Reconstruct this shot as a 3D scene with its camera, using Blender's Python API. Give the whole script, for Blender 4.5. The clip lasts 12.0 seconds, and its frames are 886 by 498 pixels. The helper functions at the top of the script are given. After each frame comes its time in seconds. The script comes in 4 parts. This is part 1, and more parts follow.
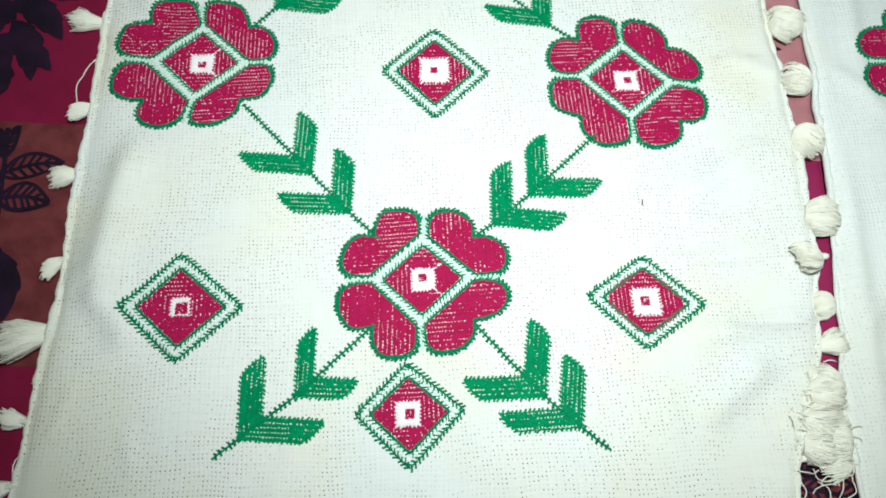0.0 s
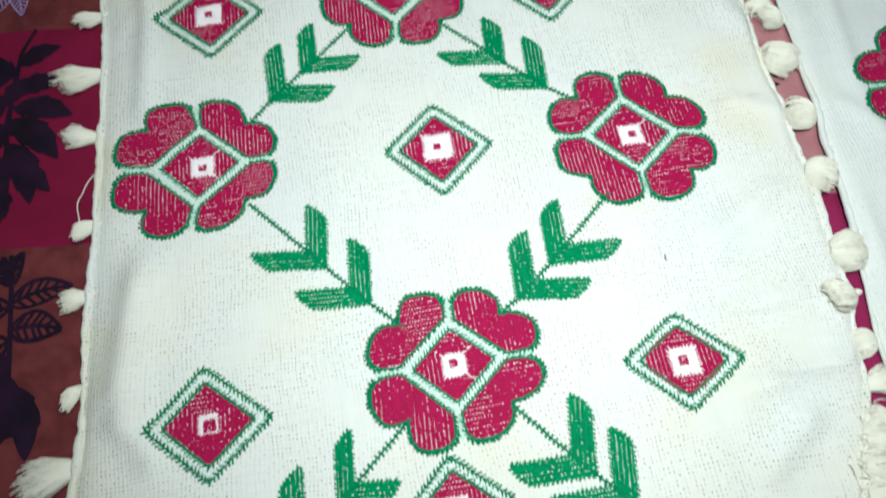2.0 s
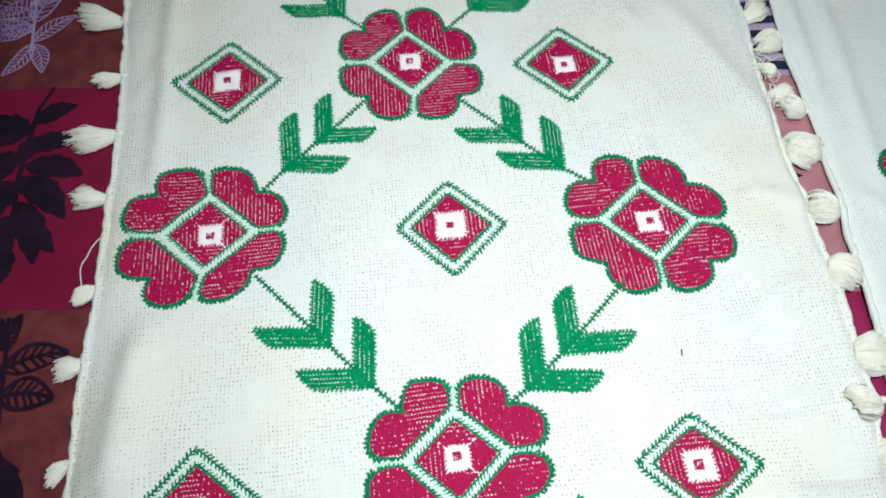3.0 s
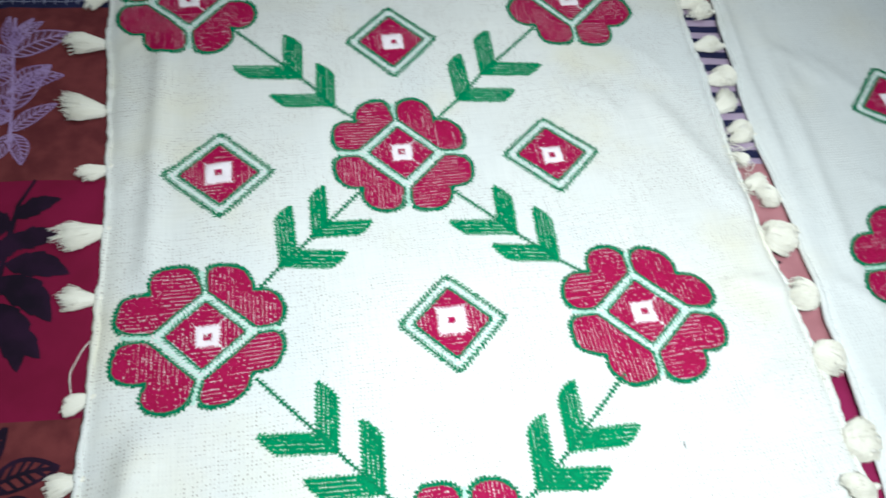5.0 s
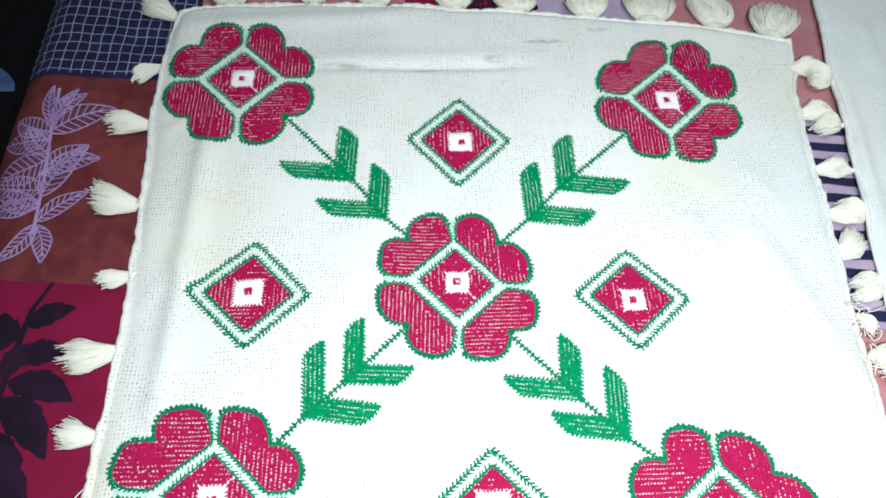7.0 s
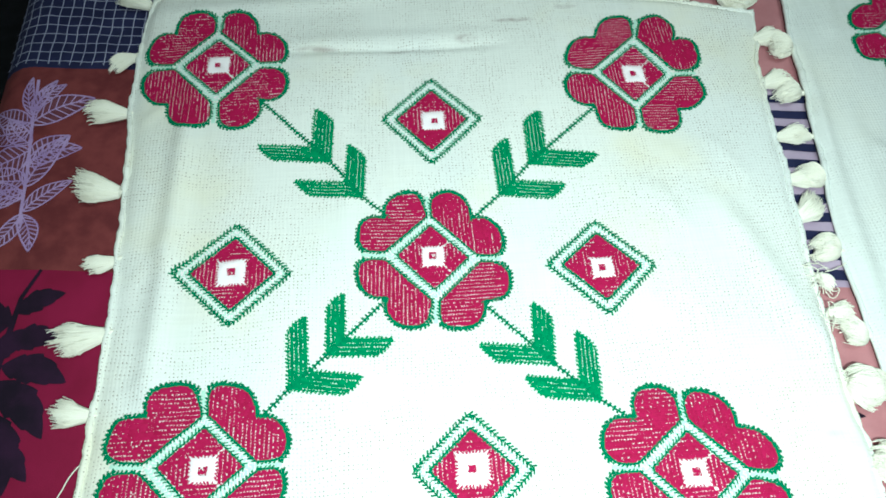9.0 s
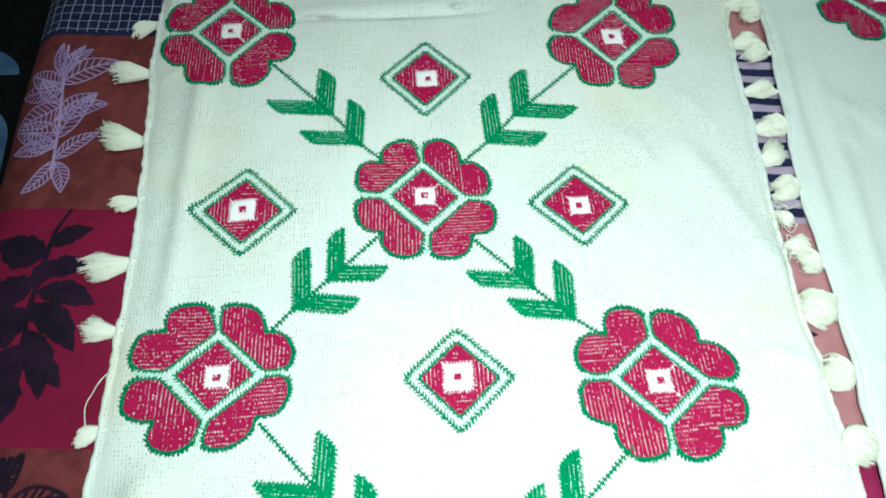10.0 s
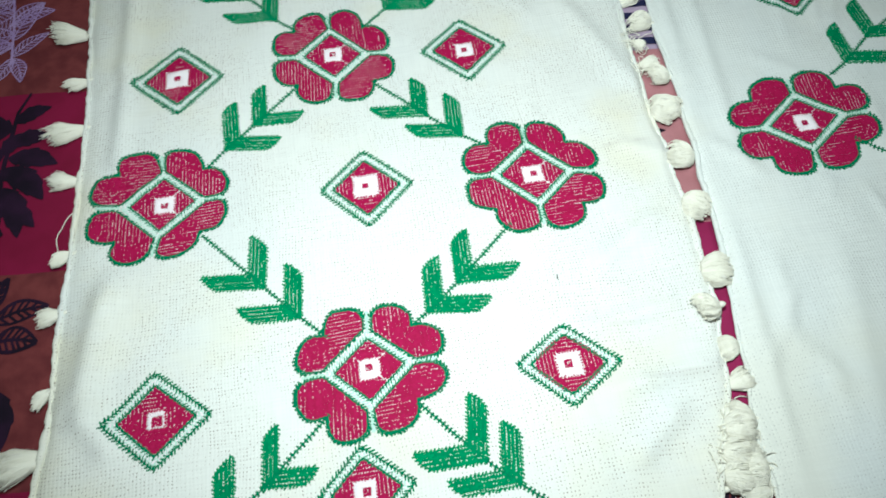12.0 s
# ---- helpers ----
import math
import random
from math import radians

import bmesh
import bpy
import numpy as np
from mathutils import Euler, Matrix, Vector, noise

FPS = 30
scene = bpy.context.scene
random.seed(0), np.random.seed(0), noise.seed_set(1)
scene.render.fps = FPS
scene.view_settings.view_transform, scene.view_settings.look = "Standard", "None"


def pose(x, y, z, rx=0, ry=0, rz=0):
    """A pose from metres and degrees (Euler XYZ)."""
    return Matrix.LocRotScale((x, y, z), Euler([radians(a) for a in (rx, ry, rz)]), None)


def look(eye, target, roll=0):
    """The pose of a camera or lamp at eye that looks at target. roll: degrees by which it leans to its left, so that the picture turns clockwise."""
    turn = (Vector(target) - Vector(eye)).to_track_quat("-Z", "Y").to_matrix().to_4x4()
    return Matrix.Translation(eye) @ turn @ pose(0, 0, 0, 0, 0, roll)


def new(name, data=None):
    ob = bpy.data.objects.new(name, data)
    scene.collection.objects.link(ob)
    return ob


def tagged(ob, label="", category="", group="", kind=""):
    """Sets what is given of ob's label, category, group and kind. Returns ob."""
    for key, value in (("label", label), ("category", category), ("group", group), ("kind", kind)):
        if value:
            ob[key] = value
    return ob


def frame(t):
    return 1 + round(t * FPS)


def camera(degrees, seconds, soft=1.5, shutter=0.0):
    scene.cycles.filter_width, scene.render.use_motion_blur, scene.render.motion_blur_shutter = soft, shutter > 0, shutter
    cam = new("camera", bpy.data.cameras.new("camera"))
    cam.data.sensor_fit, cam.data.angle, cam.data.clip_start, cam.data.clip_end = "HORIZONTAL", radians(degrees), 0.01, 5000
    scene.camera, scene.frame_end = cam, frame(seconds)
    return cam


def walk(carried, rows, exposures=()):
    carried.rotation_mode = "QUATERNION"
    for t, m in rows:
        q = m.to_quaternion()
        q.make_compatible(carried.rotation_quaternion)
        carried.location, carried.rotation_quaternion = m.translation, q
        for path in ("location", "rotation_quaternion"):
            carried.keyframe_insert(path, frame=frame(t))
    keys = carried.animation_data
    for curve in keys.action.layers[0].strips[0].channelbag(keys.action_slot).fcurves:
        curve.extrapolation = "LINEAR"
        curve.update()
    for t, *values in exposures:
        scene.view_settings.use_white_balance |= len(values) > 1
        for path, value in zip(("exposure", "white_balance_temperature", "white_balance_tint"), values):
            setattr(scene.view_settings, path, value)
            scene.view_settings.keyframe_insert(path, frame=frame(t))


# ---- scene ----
cam = camera(64.5, 12.0, 1.7, 0.4)
PATH = [
    (0, (-0.005, -0.121, 0.383), (0.083, 0.561, -1.495), 5.0),
    (0.5, (-0.012, -0.114, 0.38), (0.102, 0.568, -1.497), 6.5),
    (0.7, (-0.003, -0.112, 0.381), (0.111, 0.614, -1.48), 6.3),
    (1, (-0.006, -0.112, 0.378), (0.148, 0.69, -1.448), 8.5),
    (1.2, (-0.009, -0.114, 0.372), (0.153, 0.69, -1.452), 8.4),
    (1.5, (-0.013, -0.108, 0.378), (0.114, 0.62, -1.48), 3.1),
    (1.8, (-0.012, -0.098, 0.384), (0.069, 0.623, -1.479), -2.1),
    (2, (-0.018, -0.09, 0.384), (0.095, 0.677, -1.459), -0.7),
    (2.2, (-0.012, -0.082, 0.382), (0.087, 0.731, -1.443), -2.1),
    (2.5, (-0.007, -0.07, 0.379), (0.118, 0.76, -1.436), 0.4),
    (3, (-0.016, -0.066, 0.382), (0.09, 0.822, -1.407), 0.5),
    (3.2, (-0.017, -0.059, 0.385), (0.13, 0.829, -1.401), 2.2),
    (4.8, (-0.043, -0.038, 0.394), (0.329, 0.898, -1.333), 11.7),
    (5, (-0.049, -0.032, 0.399), (0.232, 0.932, -1.33), 7.9),
    (5.2, (-0.043, -0.026, 0.399), (0.202, 0.954, -1.327), 6.7),
    (5.5, (-0.048, -0.008, 0.389), (0.214, 0.931, -1.357), 8.9),
    (5.8, (-0.045, 0.03, 0.387), (0.214, 1.015, -1.334), 8.4),
    (6, (-0.044, 0.042, 0.393), (0.158, 1.097, -1.293), 5.5),
    (6.2, (-0.039, 0.045, 0.393), (0.096, 1.117, -1.29), 3.8),
    (6.5, (-0.035, 0.058, 0.393), (0.078, 1.081, -1.322), 3.8),
    (7, (-0.027, 0.077, 0.385), (0.059, 1.065, -1.352), 3.3),
    (7.5, (-0.019, 0.07, 0.383), (0.04, 1.031, -1.371), 1.6),
    (7.7, (-0.011, 0.07, 0.369), (0.06, 1.051, -1.372), 1.3),
    (9.3, (-0.019, 0.061, 0.403), (0.093, 0.997, -1.361), 3.0),
    (9.5, (-0.014, 0.043, 0.405), (0.07, 1.005, -1.347), 1.6),
    (10, (-0.009, 0.001, 0.414), (0.07, 0.965, -1.336), 1.0),
    (10.2, (-0.004, -0.021, 0.421), (0.073, 0.973, -1.313), -0.4),
    (10.5, (-0.007, -0.061, 0.431), (0.058, 0.931, -1.305), -1.8),
    (10.7, (0.005, -0.085, 0.428), (0.05, 0.896, -1.314), -2.3),
    (11, (0.008, -0.106, 0.432), (0.136, 0.868, -1.31), -0.1),
    (11.2, (0.023, -0.114, 0.432), (0.138, 0.849, -1.317), -2.6),
    (11.5, (0.026, -0.129, 0.428), (0.172, 0.826, -1.323), -2.2),
    (11.7, (0.028, -0.138, 0.429), (0.175, 0.796, -1.333), -1.8),
    (12, (0.035, -0.151, 0.433), (0.14, 0.783, -1.332), -3.0),
]
EXPOSURES = [(0.0, -0.49, 6120, 4), (1.0, -0.57, 6120, 4), (2.5, -0.55, 6060, 7), (5.5, -0.19, 5900, 10), (6.5, 0.13, 5900, 11), (7.7, 0.13, 5950, 7),
             (9.3, -0.04, 5790, -9), (10.5, -0.24, 5790, -10), (12.0, -0.44, 5980, 2)]
walk(cam, [(t, look(eye, target, roll)) for t, eye, target, roll in PATH], EXPOSURES)

# ---------------------------------------------------------------- light
world = bpy.data.worlds.new("dim_room")
scene.world = world
world.use_nodes = True
world.node_tree.nodes["Background"].inputs[0].default_value = (0.55, 0.6, 0.65, 1)
world.node_tree.nodes["Background"].inputs[1].default_value = 0.05


def lamp(name, kind, energy, colour, m, size):
    data = bpy.data.lights.new(name, kind)
    data.energy, data.color = energy, colour
    if kind == "AREA":
        data.shape, data.size = "DISK", size
    else:
        data.shadow_soft_size = size
    ob = new(name, data)
    ob.matrix_world = m
    return ob


# a small bright torch lamp held over the bed, and an added, unseen overhead fill
torch = lamp("torch_lamp", "SPOT", 16.0, (0.97, 1.0, 0.97), look((0.052, -0.03, 0.48), (0.082, 0.14, 0)), 0.012)
torch.data.spot_size, torch.data.spot_blend = radians(104), 1.0
lamp("ceiling_fill", "AREA", 12.0, (0.93, 1.0, 0.98), look((0.4, 0.2, 1.95), (0.4, 0.2, 0)), 0.5)


# ---------------------------------------------------------------- materials
def material(name, rough=0.8):
    m = bpy.data.materials.new(name)
    m.use_nodes = True
    t = m.node_tree
    b = t.nodes["Principled BSDF"]
    b.inputs["Roughness"].default_value = rough
    b.inputs["Specular IOR Level"].default_value = 0.25
    return m, t, b


def node(t, kind, ins=(), **props):
    n = t.nodes.new(kind)
    for k, v in props.items():
        if k == "operation":
            n.operation = v
        elif k == "data_type":
            n.data_type = v
        elif k == "blend_type":
            n.blend_type = v
    for k, v in ins:
        if isinstance(v, bpy.types.NodeSocket):
            t.links.new(v, n.inputs[k])
        else:
            n.inputs[k].default_value = v
    return n


def math_node(t, op, a, b=0.0, c=0.0):
    return node(t, "ShaderNodeMath", ((0, a), (1, b), (2, c)), operation=op).outputs[0]


def mix(t, fac, a, b):
    n = node(t, "ShaderNodeMix", data_type="RGBA")
    for i, v in ((0, fac), (6, a), (7, b)):
        if isinstance(v, bpy.types.NodeSocket):
            t.links.new(v, n.inputs[i])
        else:
            n.inputs[i].default_value = v
    return n.outputs[2]


def ramp(t, fac, lo, hi):
    n = t.nodes.new("ShaderNodeMapRange")
    n.interpolation_type = "SMOOTHSTEP"
    t.links.new(fac, n.inputs[0])
    n.inputs[1].default_value, n.inputs[2].default_value = lo, hi
    return n.outputs[0]


def noise_of(t, scale, detail=3.0, stretch=None):
    co = t.nodes.new("ShaderNodeTexCoord").outputs["Object"]
    if stretch:
        co = node(t, "ShaderNodeMapping", (("Vector", co), ("Scale", stretch))).outputs[0]
    return node(t, "ShaderNodeTexNoise", (("Vector", co), ("Scale", scale), ("Detail", detail))).outputs[0]


def bump(t, b, height, strength, distance):
    n = node(t, "ShaderNodeBump", (("Strength", strength), ("Distance", distance), ("Height", height)))
    t.links.new(n.outputs[0], b.inputs["Normal"])


WEAVE = 0.0023


def woven(name, colour, hole, stain, hole_amount, middle, shade_and_dirt=()):
    """Loose even-weave cotton: threads, the small holes between them, and soft yellowed stains."""
    m, t, b = material(name, 0.9)
    co = t.nodes.new("ShaderNodeTexCoord").outputs["Object"]
    warp = node(t, "ShaderNodeTexNoise", (("Vector", co), ("Scale", 14.0), ("Detail", 2.0)))
    off = node(t, "ShaderNodeVectorMath", ((0, warp.outputs[1]), (1, (0.5, 0.5, 0.5))), operation="SUBTRACT").outputs[0]
    off = node(t, "ShaderNodeVectorMath", ((0, off), (1, (0.012, 0.012, 0))), operation="MULTIPLY").outputs[0]
    co2 = node(t, "ShaderNodeVectorMath", ((0, co), (1, off)), operation="ADD").outputs[0]
    sep = node(t, "ShaderNodeSeparateXYZ", ((0, co2),))
    k = 2 * math.pi / WEAVE
    cx = math_node(t, "COSINE", math_node(t, "MULTIPLY", sep.outputs[0], k))
    cy = math_node(t, "COSINE", math_node(t, "MULTIPLY", sep.outputs[1], k))
    both = math_node(t, "ADD", cx, cy)
    holes = ramp(t, both, 1.25, 1.70)
    patchy = ramp(t, noise_of(t, 24.0, 5.0), 0.34, 0.56)
    single = ramp(t, noise_of(t, 420.0, 1.0), 0.40, 0.62)
    amount = math_node(t, "MULTIPLY", math_node(t, "MULTIPLY", holes, patchy), math_node(t, "MULTIPLY", single, hole_amount))
    slub_x = noise_of(t, 30.0, 3.0, (1.0, 22.0, 1.0))
    slub_y = noise_of(t, 30.0, 3.0, (22.0, 1.0, 1.0))
    slub = math_node(t, "ADD", slub_x, slub_y)
    tone = mix(t, ramp(t, slub, 0.75, 1.3), tuple(c * 0.94 for c in colour[:3]) + (1,), colour)
    stains = ramp(t, noise_of(t, 9.0, 5.0), 0.52, 0.75)
    tone = mix(t, math_node(t, "MULTIPLY", stains, 0.6), tone, stain)
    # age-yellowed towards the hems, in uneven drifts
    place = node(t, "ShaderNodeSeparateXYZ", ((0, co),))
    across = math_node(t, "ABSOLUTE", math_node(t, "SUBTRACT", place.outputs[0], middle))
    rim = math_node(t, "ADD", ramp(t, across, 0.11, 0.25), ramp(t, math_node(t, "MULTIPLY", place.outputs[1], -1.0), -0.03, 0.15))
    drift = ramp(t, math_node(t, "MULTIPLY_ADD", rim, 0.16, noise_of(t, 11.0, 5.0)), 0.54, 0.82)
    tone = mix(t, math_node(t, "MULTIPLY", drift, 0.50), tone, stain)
    # grey-brown streaks: painted shade of creases and folds, with some rubbed dirt
    for x, y, rx, ry, strength in shade_and_dirt:
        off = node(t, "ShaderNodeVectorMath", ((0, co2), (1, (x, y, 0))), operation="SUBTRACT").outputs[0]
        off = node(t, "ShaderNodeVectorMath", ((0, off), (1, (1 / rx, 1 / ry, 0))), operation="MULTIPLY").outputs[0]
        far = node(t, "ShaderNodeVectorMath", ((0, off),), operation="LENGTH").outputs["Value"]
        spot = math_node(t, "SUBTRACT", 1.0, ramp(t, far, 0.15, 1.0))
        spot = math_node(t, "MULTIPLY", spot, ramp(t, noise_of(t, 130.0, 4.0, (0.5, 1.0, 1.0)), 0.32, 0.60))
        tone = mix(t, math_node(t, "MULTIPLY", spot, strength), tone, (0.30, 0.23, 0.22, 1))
    cool = ramp(t, noise_of(t, 6.0, 3.0, (1.6, 0.7, 1.0)), 0.45, 0.68)
    tone = mix(t, math_node(t, "MULTIPLY", cool, 0.28), tone, (0.72, 0.78, 0.80, 1))
    t.links.new(mix(t, amount, tone, hole), b.inputs["Base Color"])
    rise = math_node(t, "MULTIPLY_ADD", slub, 0.35, math_node(t, "MULTIPLY", math_node(t, "MULTIPLY", both, math_node(t, "MULTIPLY_ADD", patchy, 0.75, 0.25)), -0.5))
    bump(t, b, rise, 0.22, 0.0006)
    return m


def thread(name, dark, light, rough=0.7):
    """Cotton thread, each stitch a little different."""
    m, t, b = material(name, rough)
    island = t.nodes.new("ShaderNodeNewGeometry").outputs["Random Per Island"]
    n = noise_of(t, 1600.0, 2.0)
    fac = math_node(t, "MULTIPLY_ADD", island, 0.6, math_node(t, "MULTIPLY", n, 0.4))
    t.links.new(mix(t, fac, dark, light), b.inputs["Base Color"])
    b.inputs["Specular IOR Level"].default_value = 0.12
    bump(t, b, n, 0.3, 0.0003)
    return m


def printed(name, dark, light, scale=60.0, rough=0.85):
    """Printed cotton: fine weave and blotchy dye."""
    m, t, b = material(name, rough)
    n = noise_of(t, scale, 6.0)
    fine = noise_of(t, 1200.0, 2.0)
    fac = math_node(t, "MULTIPLY_ADD", ramp(t, n, 0.3, 0.7), 0.75, math_node(t, "MULTIPLY", fine, 0.25))
    t.links.new(mix(t, fac, dark, light), b.inputs["Base Color"])
    bump(t, b, fine, 0.3, 0.0004)
    return m


def wool(name):
    """Soft combed cotton, its fibres running roughly one way; coloured darker as shade between strands."""
    m, t, b = material(name, 0.95)
    fibre = noise_of(t, 260.0, 4.0, (1.0, 5.0, 3.0))
    big = noise_of(t, 120.0, 2.0)
    fac = math_node(t, "MULTIPLY_ADD", fibre, 0.7, math_node(t, "MULTIPLY", big, 0.5))
    t.links.new(mix(t, ramp(t, fac, 0.4, 0.8), (0.62, 0.59, 0.47, 1), (0.84, 0.82, 0.73, 1)), b.inputs["Base Color"])
    bump(t, b, fibre, 0.7, 0.0009)
    return m


# dirty marks and painted crease shade on the first cloth: place, half-sizes, strength
CREASE_SHADE_AND_DIRT = [(-0.076, 0.4525, 0.026, 0.0035, 0.55), (-0.012, 0.4495, 0.020, 0.0030, 0.5), (0.038, 0.457, 0.012, 0.0055, 0.7), (0.074, 0.477, 0.020, 0.0040, 0.75),
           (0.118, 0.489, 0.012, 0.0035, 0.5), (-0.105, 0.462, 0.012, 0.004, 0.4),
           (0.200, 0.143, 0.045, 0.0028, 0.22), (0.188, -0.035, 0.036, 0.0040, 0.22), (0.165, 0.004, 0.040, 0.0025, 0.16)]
FABRIC = woven("cream_evenweave", (0.84, 0.85, 0.80, 1), (0.26, 0.20, 0.16, 1), (0.80, 0.755, 0.55, 1), 1.0, 0.02, CREASE_SHADE_AND_DIRT)
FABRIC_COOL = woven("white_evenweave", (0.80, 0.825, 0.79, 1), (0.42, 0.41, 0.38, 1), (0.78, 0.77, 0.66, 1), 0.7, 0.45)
RED = thread("crimson_thread", (0.31, 0.004, 0.050, 1), (0.44, 0.007, 0.085, 1))
GREEN = thread("green_thread", (0.002, 0.16, 0.065, 1), (0.006, 0.30, 0.110, 1))
GREEN_EDGE = thread("dark_green_thread", (0.003, 0.11, 0.050, 1), (0.007, 0.25, 0.100, 1))
PALE = thread("pale_mint_thread", (0.46, 0.71, 0.59, 1), (0.60, 0.80, 0.70, 1))
WHITE = thread("white_thread", (0.82, 0.76, 0.78, 1), (0.88, 0.83, 0.84, 1))
COTTON = thread("cream_cotton_yarn", (0.80, 0.775, 0.65, 1), (0.92, 0.90, 0.80, 1), 0.9)
SHADED_WOOL = wool("shaded_cream_wool")
DARK_SPECK = printed("dark_speck", (0.02, 0.02, 0.02, 1), (0.05, 0.04, 0.03, 1))
CRIMSON_PRINT = printed("crimson_cotton", (0.175, 0.003, 0.030, 1), (0.245, 0.006, 0.050, 1), 25.0)
FUCHSIA_PRINT = printed("fuchsia_cotton", (0.225, 0.010, 0.062, 1), (0.300, 0.018, 0.092, 1), 25.0)
RUST_PRINT = printed("rust_cotton", (0.108, 0.018, 0.022, 1), (0.205, 0.043, 0.044, 1), 70.0)
PINK_PRINT = printed("dusty_pink_cotton", (0.37, 0.15, 0.165, 1), (0.50, 0.23, 0.245, 1), 30.0)
NAVY_PRINT = printed("navy_cotton", (0.010, 0.012, 0.045, 1), (0.020, 0.022, 0.075, 1))
LILAC_PRINT = printed("lilac_cotton", (0.38, 0.29, 0.40, 1), (0.48, 0.38, 0.49, 1))
PLUM_PRINT = printed("plum_black_ink", (0.006, 0.003, 0.010, 1), (0.028, 0.007, 0.030, 1), 50.0)
# near-black that paints in the shadow beside and below the bedcover
SHADOW_BLACK = printed("shadow_black_cotton", (0.004, 0.004, 0.006, 1), (0.010, 0.010, 0.014, 1))
INK_LILAC = printed("lilac_ink", (0.31, 0.19, 0.43, 1), (0.48, 0.34, 0.60, 1))
INK_DUSK = printed("dusky_mauve_ink", (0.11, 0.028, 0.040, 1), (0.17, 0.055, 0.080, 1), 120.0)
INK_WHITE = printed("white_ink", (0.28, 0.28, 0.42, 1), (0.42, 0.42, 0.55, 1))
BLUE_PRINT = printed("pale_blue_cotton", (0.05, 0.12, 0.34, 1), (0.26, 0.40, 0.64, 1), 14.0)
PLASTER = printed("painted_plaster", (0.55, 0.55, 0.52, 1), (0.62, 0.62, 0.58, 1), 3.0)
CONCRETE = printed("grey_floor", (0.14, 0.13, 0.12, 1), (0.20, 0.19, 0.17, 1), 4.0)


# ---------------------------------------------------------------- mesh helpers
def mesh_object(name, verts, faces, mat, parent=None, label="", smooth=True):
    me = bpy.data.meshes.new(name)
    me.from_pydata(verts.tolist() if isinstance(verts, np.ndarray) else verts, [], faces.tolist() if isinstance(faces, np.ndarray) else faces)
    me.materials.append(mat)
    if smooth:
        me.shade_smooth()
    ob = new(name, me)
    ob.parent = parent
    if label:
        tagged(ob, label)
    return ob


def thing(name, label, category, group=""):
    return tagged(new(name), label, category, group)


rng = np.random.default_rng(7)

# soft folds and creases of the cloth: x0, y0, x1, y1, height, half-width
FOLDS = [
    (-0.172, 0.09, -0.182, 0.00, 0.0070, 0.011), (-0.182, 0.00, -0.160, -0.03, 0.0050, 0.010),
    (0.160, 0.045, 0.215, 0.080, 0.0036, 0.008), (0.140, 0.003, 0.210, 0.012, 0.0028, 0.007),
    (0.150, -0.040, 0.222, -0.030, 0.0036, 0.007), (0.150, -0.085, 0.190, -0.055, 0.0036, 0.008),
    (0.195, 0.300, 0.235, 0.190, 0.0036, 0.010), (-0.165, 0.40, -0.170, 0.20, 0.0045, 0.008),
    (-0.090, 0.452, 0.050, 0.452, -0.0026, 0.003), (-0.095, 0.462, 0.060, 0.464, 0.0012, 0.006),
    (0.205, 0.145, 0.238, 0.130, 0.0018, 0.006), (-0.060, 0.415, -0.055, 0.30, 0.0012, 0.006),
    (-0.190, 0.495, -0.02, 0.508, 0.0030, 0.009),
    (0.292, 0.42, 0.276, 0.22, 0.0030, 0.006), (0.312, 0.36, 0.290, 0.12, 0.0026, 0.007), (0.262, 0.06, 0.246, -0.10, 0.0026, 0.006),
    (0.330, 0.03, 0.300, -0.10, 0.0024, 0.010), (0.400, 0.02, 0.440, -0.12, 0.0022, 0.012), (0.275, 0.135, 0.300, 0.10, 0.0020, 0.006),
]

# small crumples, thickest on the second cloth and along the hems
own = np.random.default_rng(31)
for x0, x1, y0, y1, count, tall in ((0.27, 0.60, -0.16, 0.50, 46, 0.0019), (0.13, 0.215, -0.12, 0.40, 16, 0.0013), (-0.195, -0.15, -0.10, 0.48, 12, 0.0012), (-0.12, 0.12, -0.13, -0.10, 5, 0.0010)):
    for k in range(count):
        x, y, a, l = own.uniform(x0, x1), own.uniform(y0, y1), own.normal(1.5, 0.5), own.uniform(0.010, 0.035)
        FOLDS.append((x - l * math.cos(a), y - l * math.sin(a), x + l * math.cos(a), y + l * math.sin(a), tall * own.uniform(0.4, 1.0), own.uniform(0.0040, 0.0075)))

LEFT_X = (-0.216, -0.212, -0.205, -0.203, -0.200, -0.200, -0.200, -0.204, -0.209, -0.210, -0.203)
LEFT_Y = (-0.135, -0.075, -0.02, 0.05, 0.12, 0.20, 0.27, 0.34, 0.41, 0.47, 0.513)


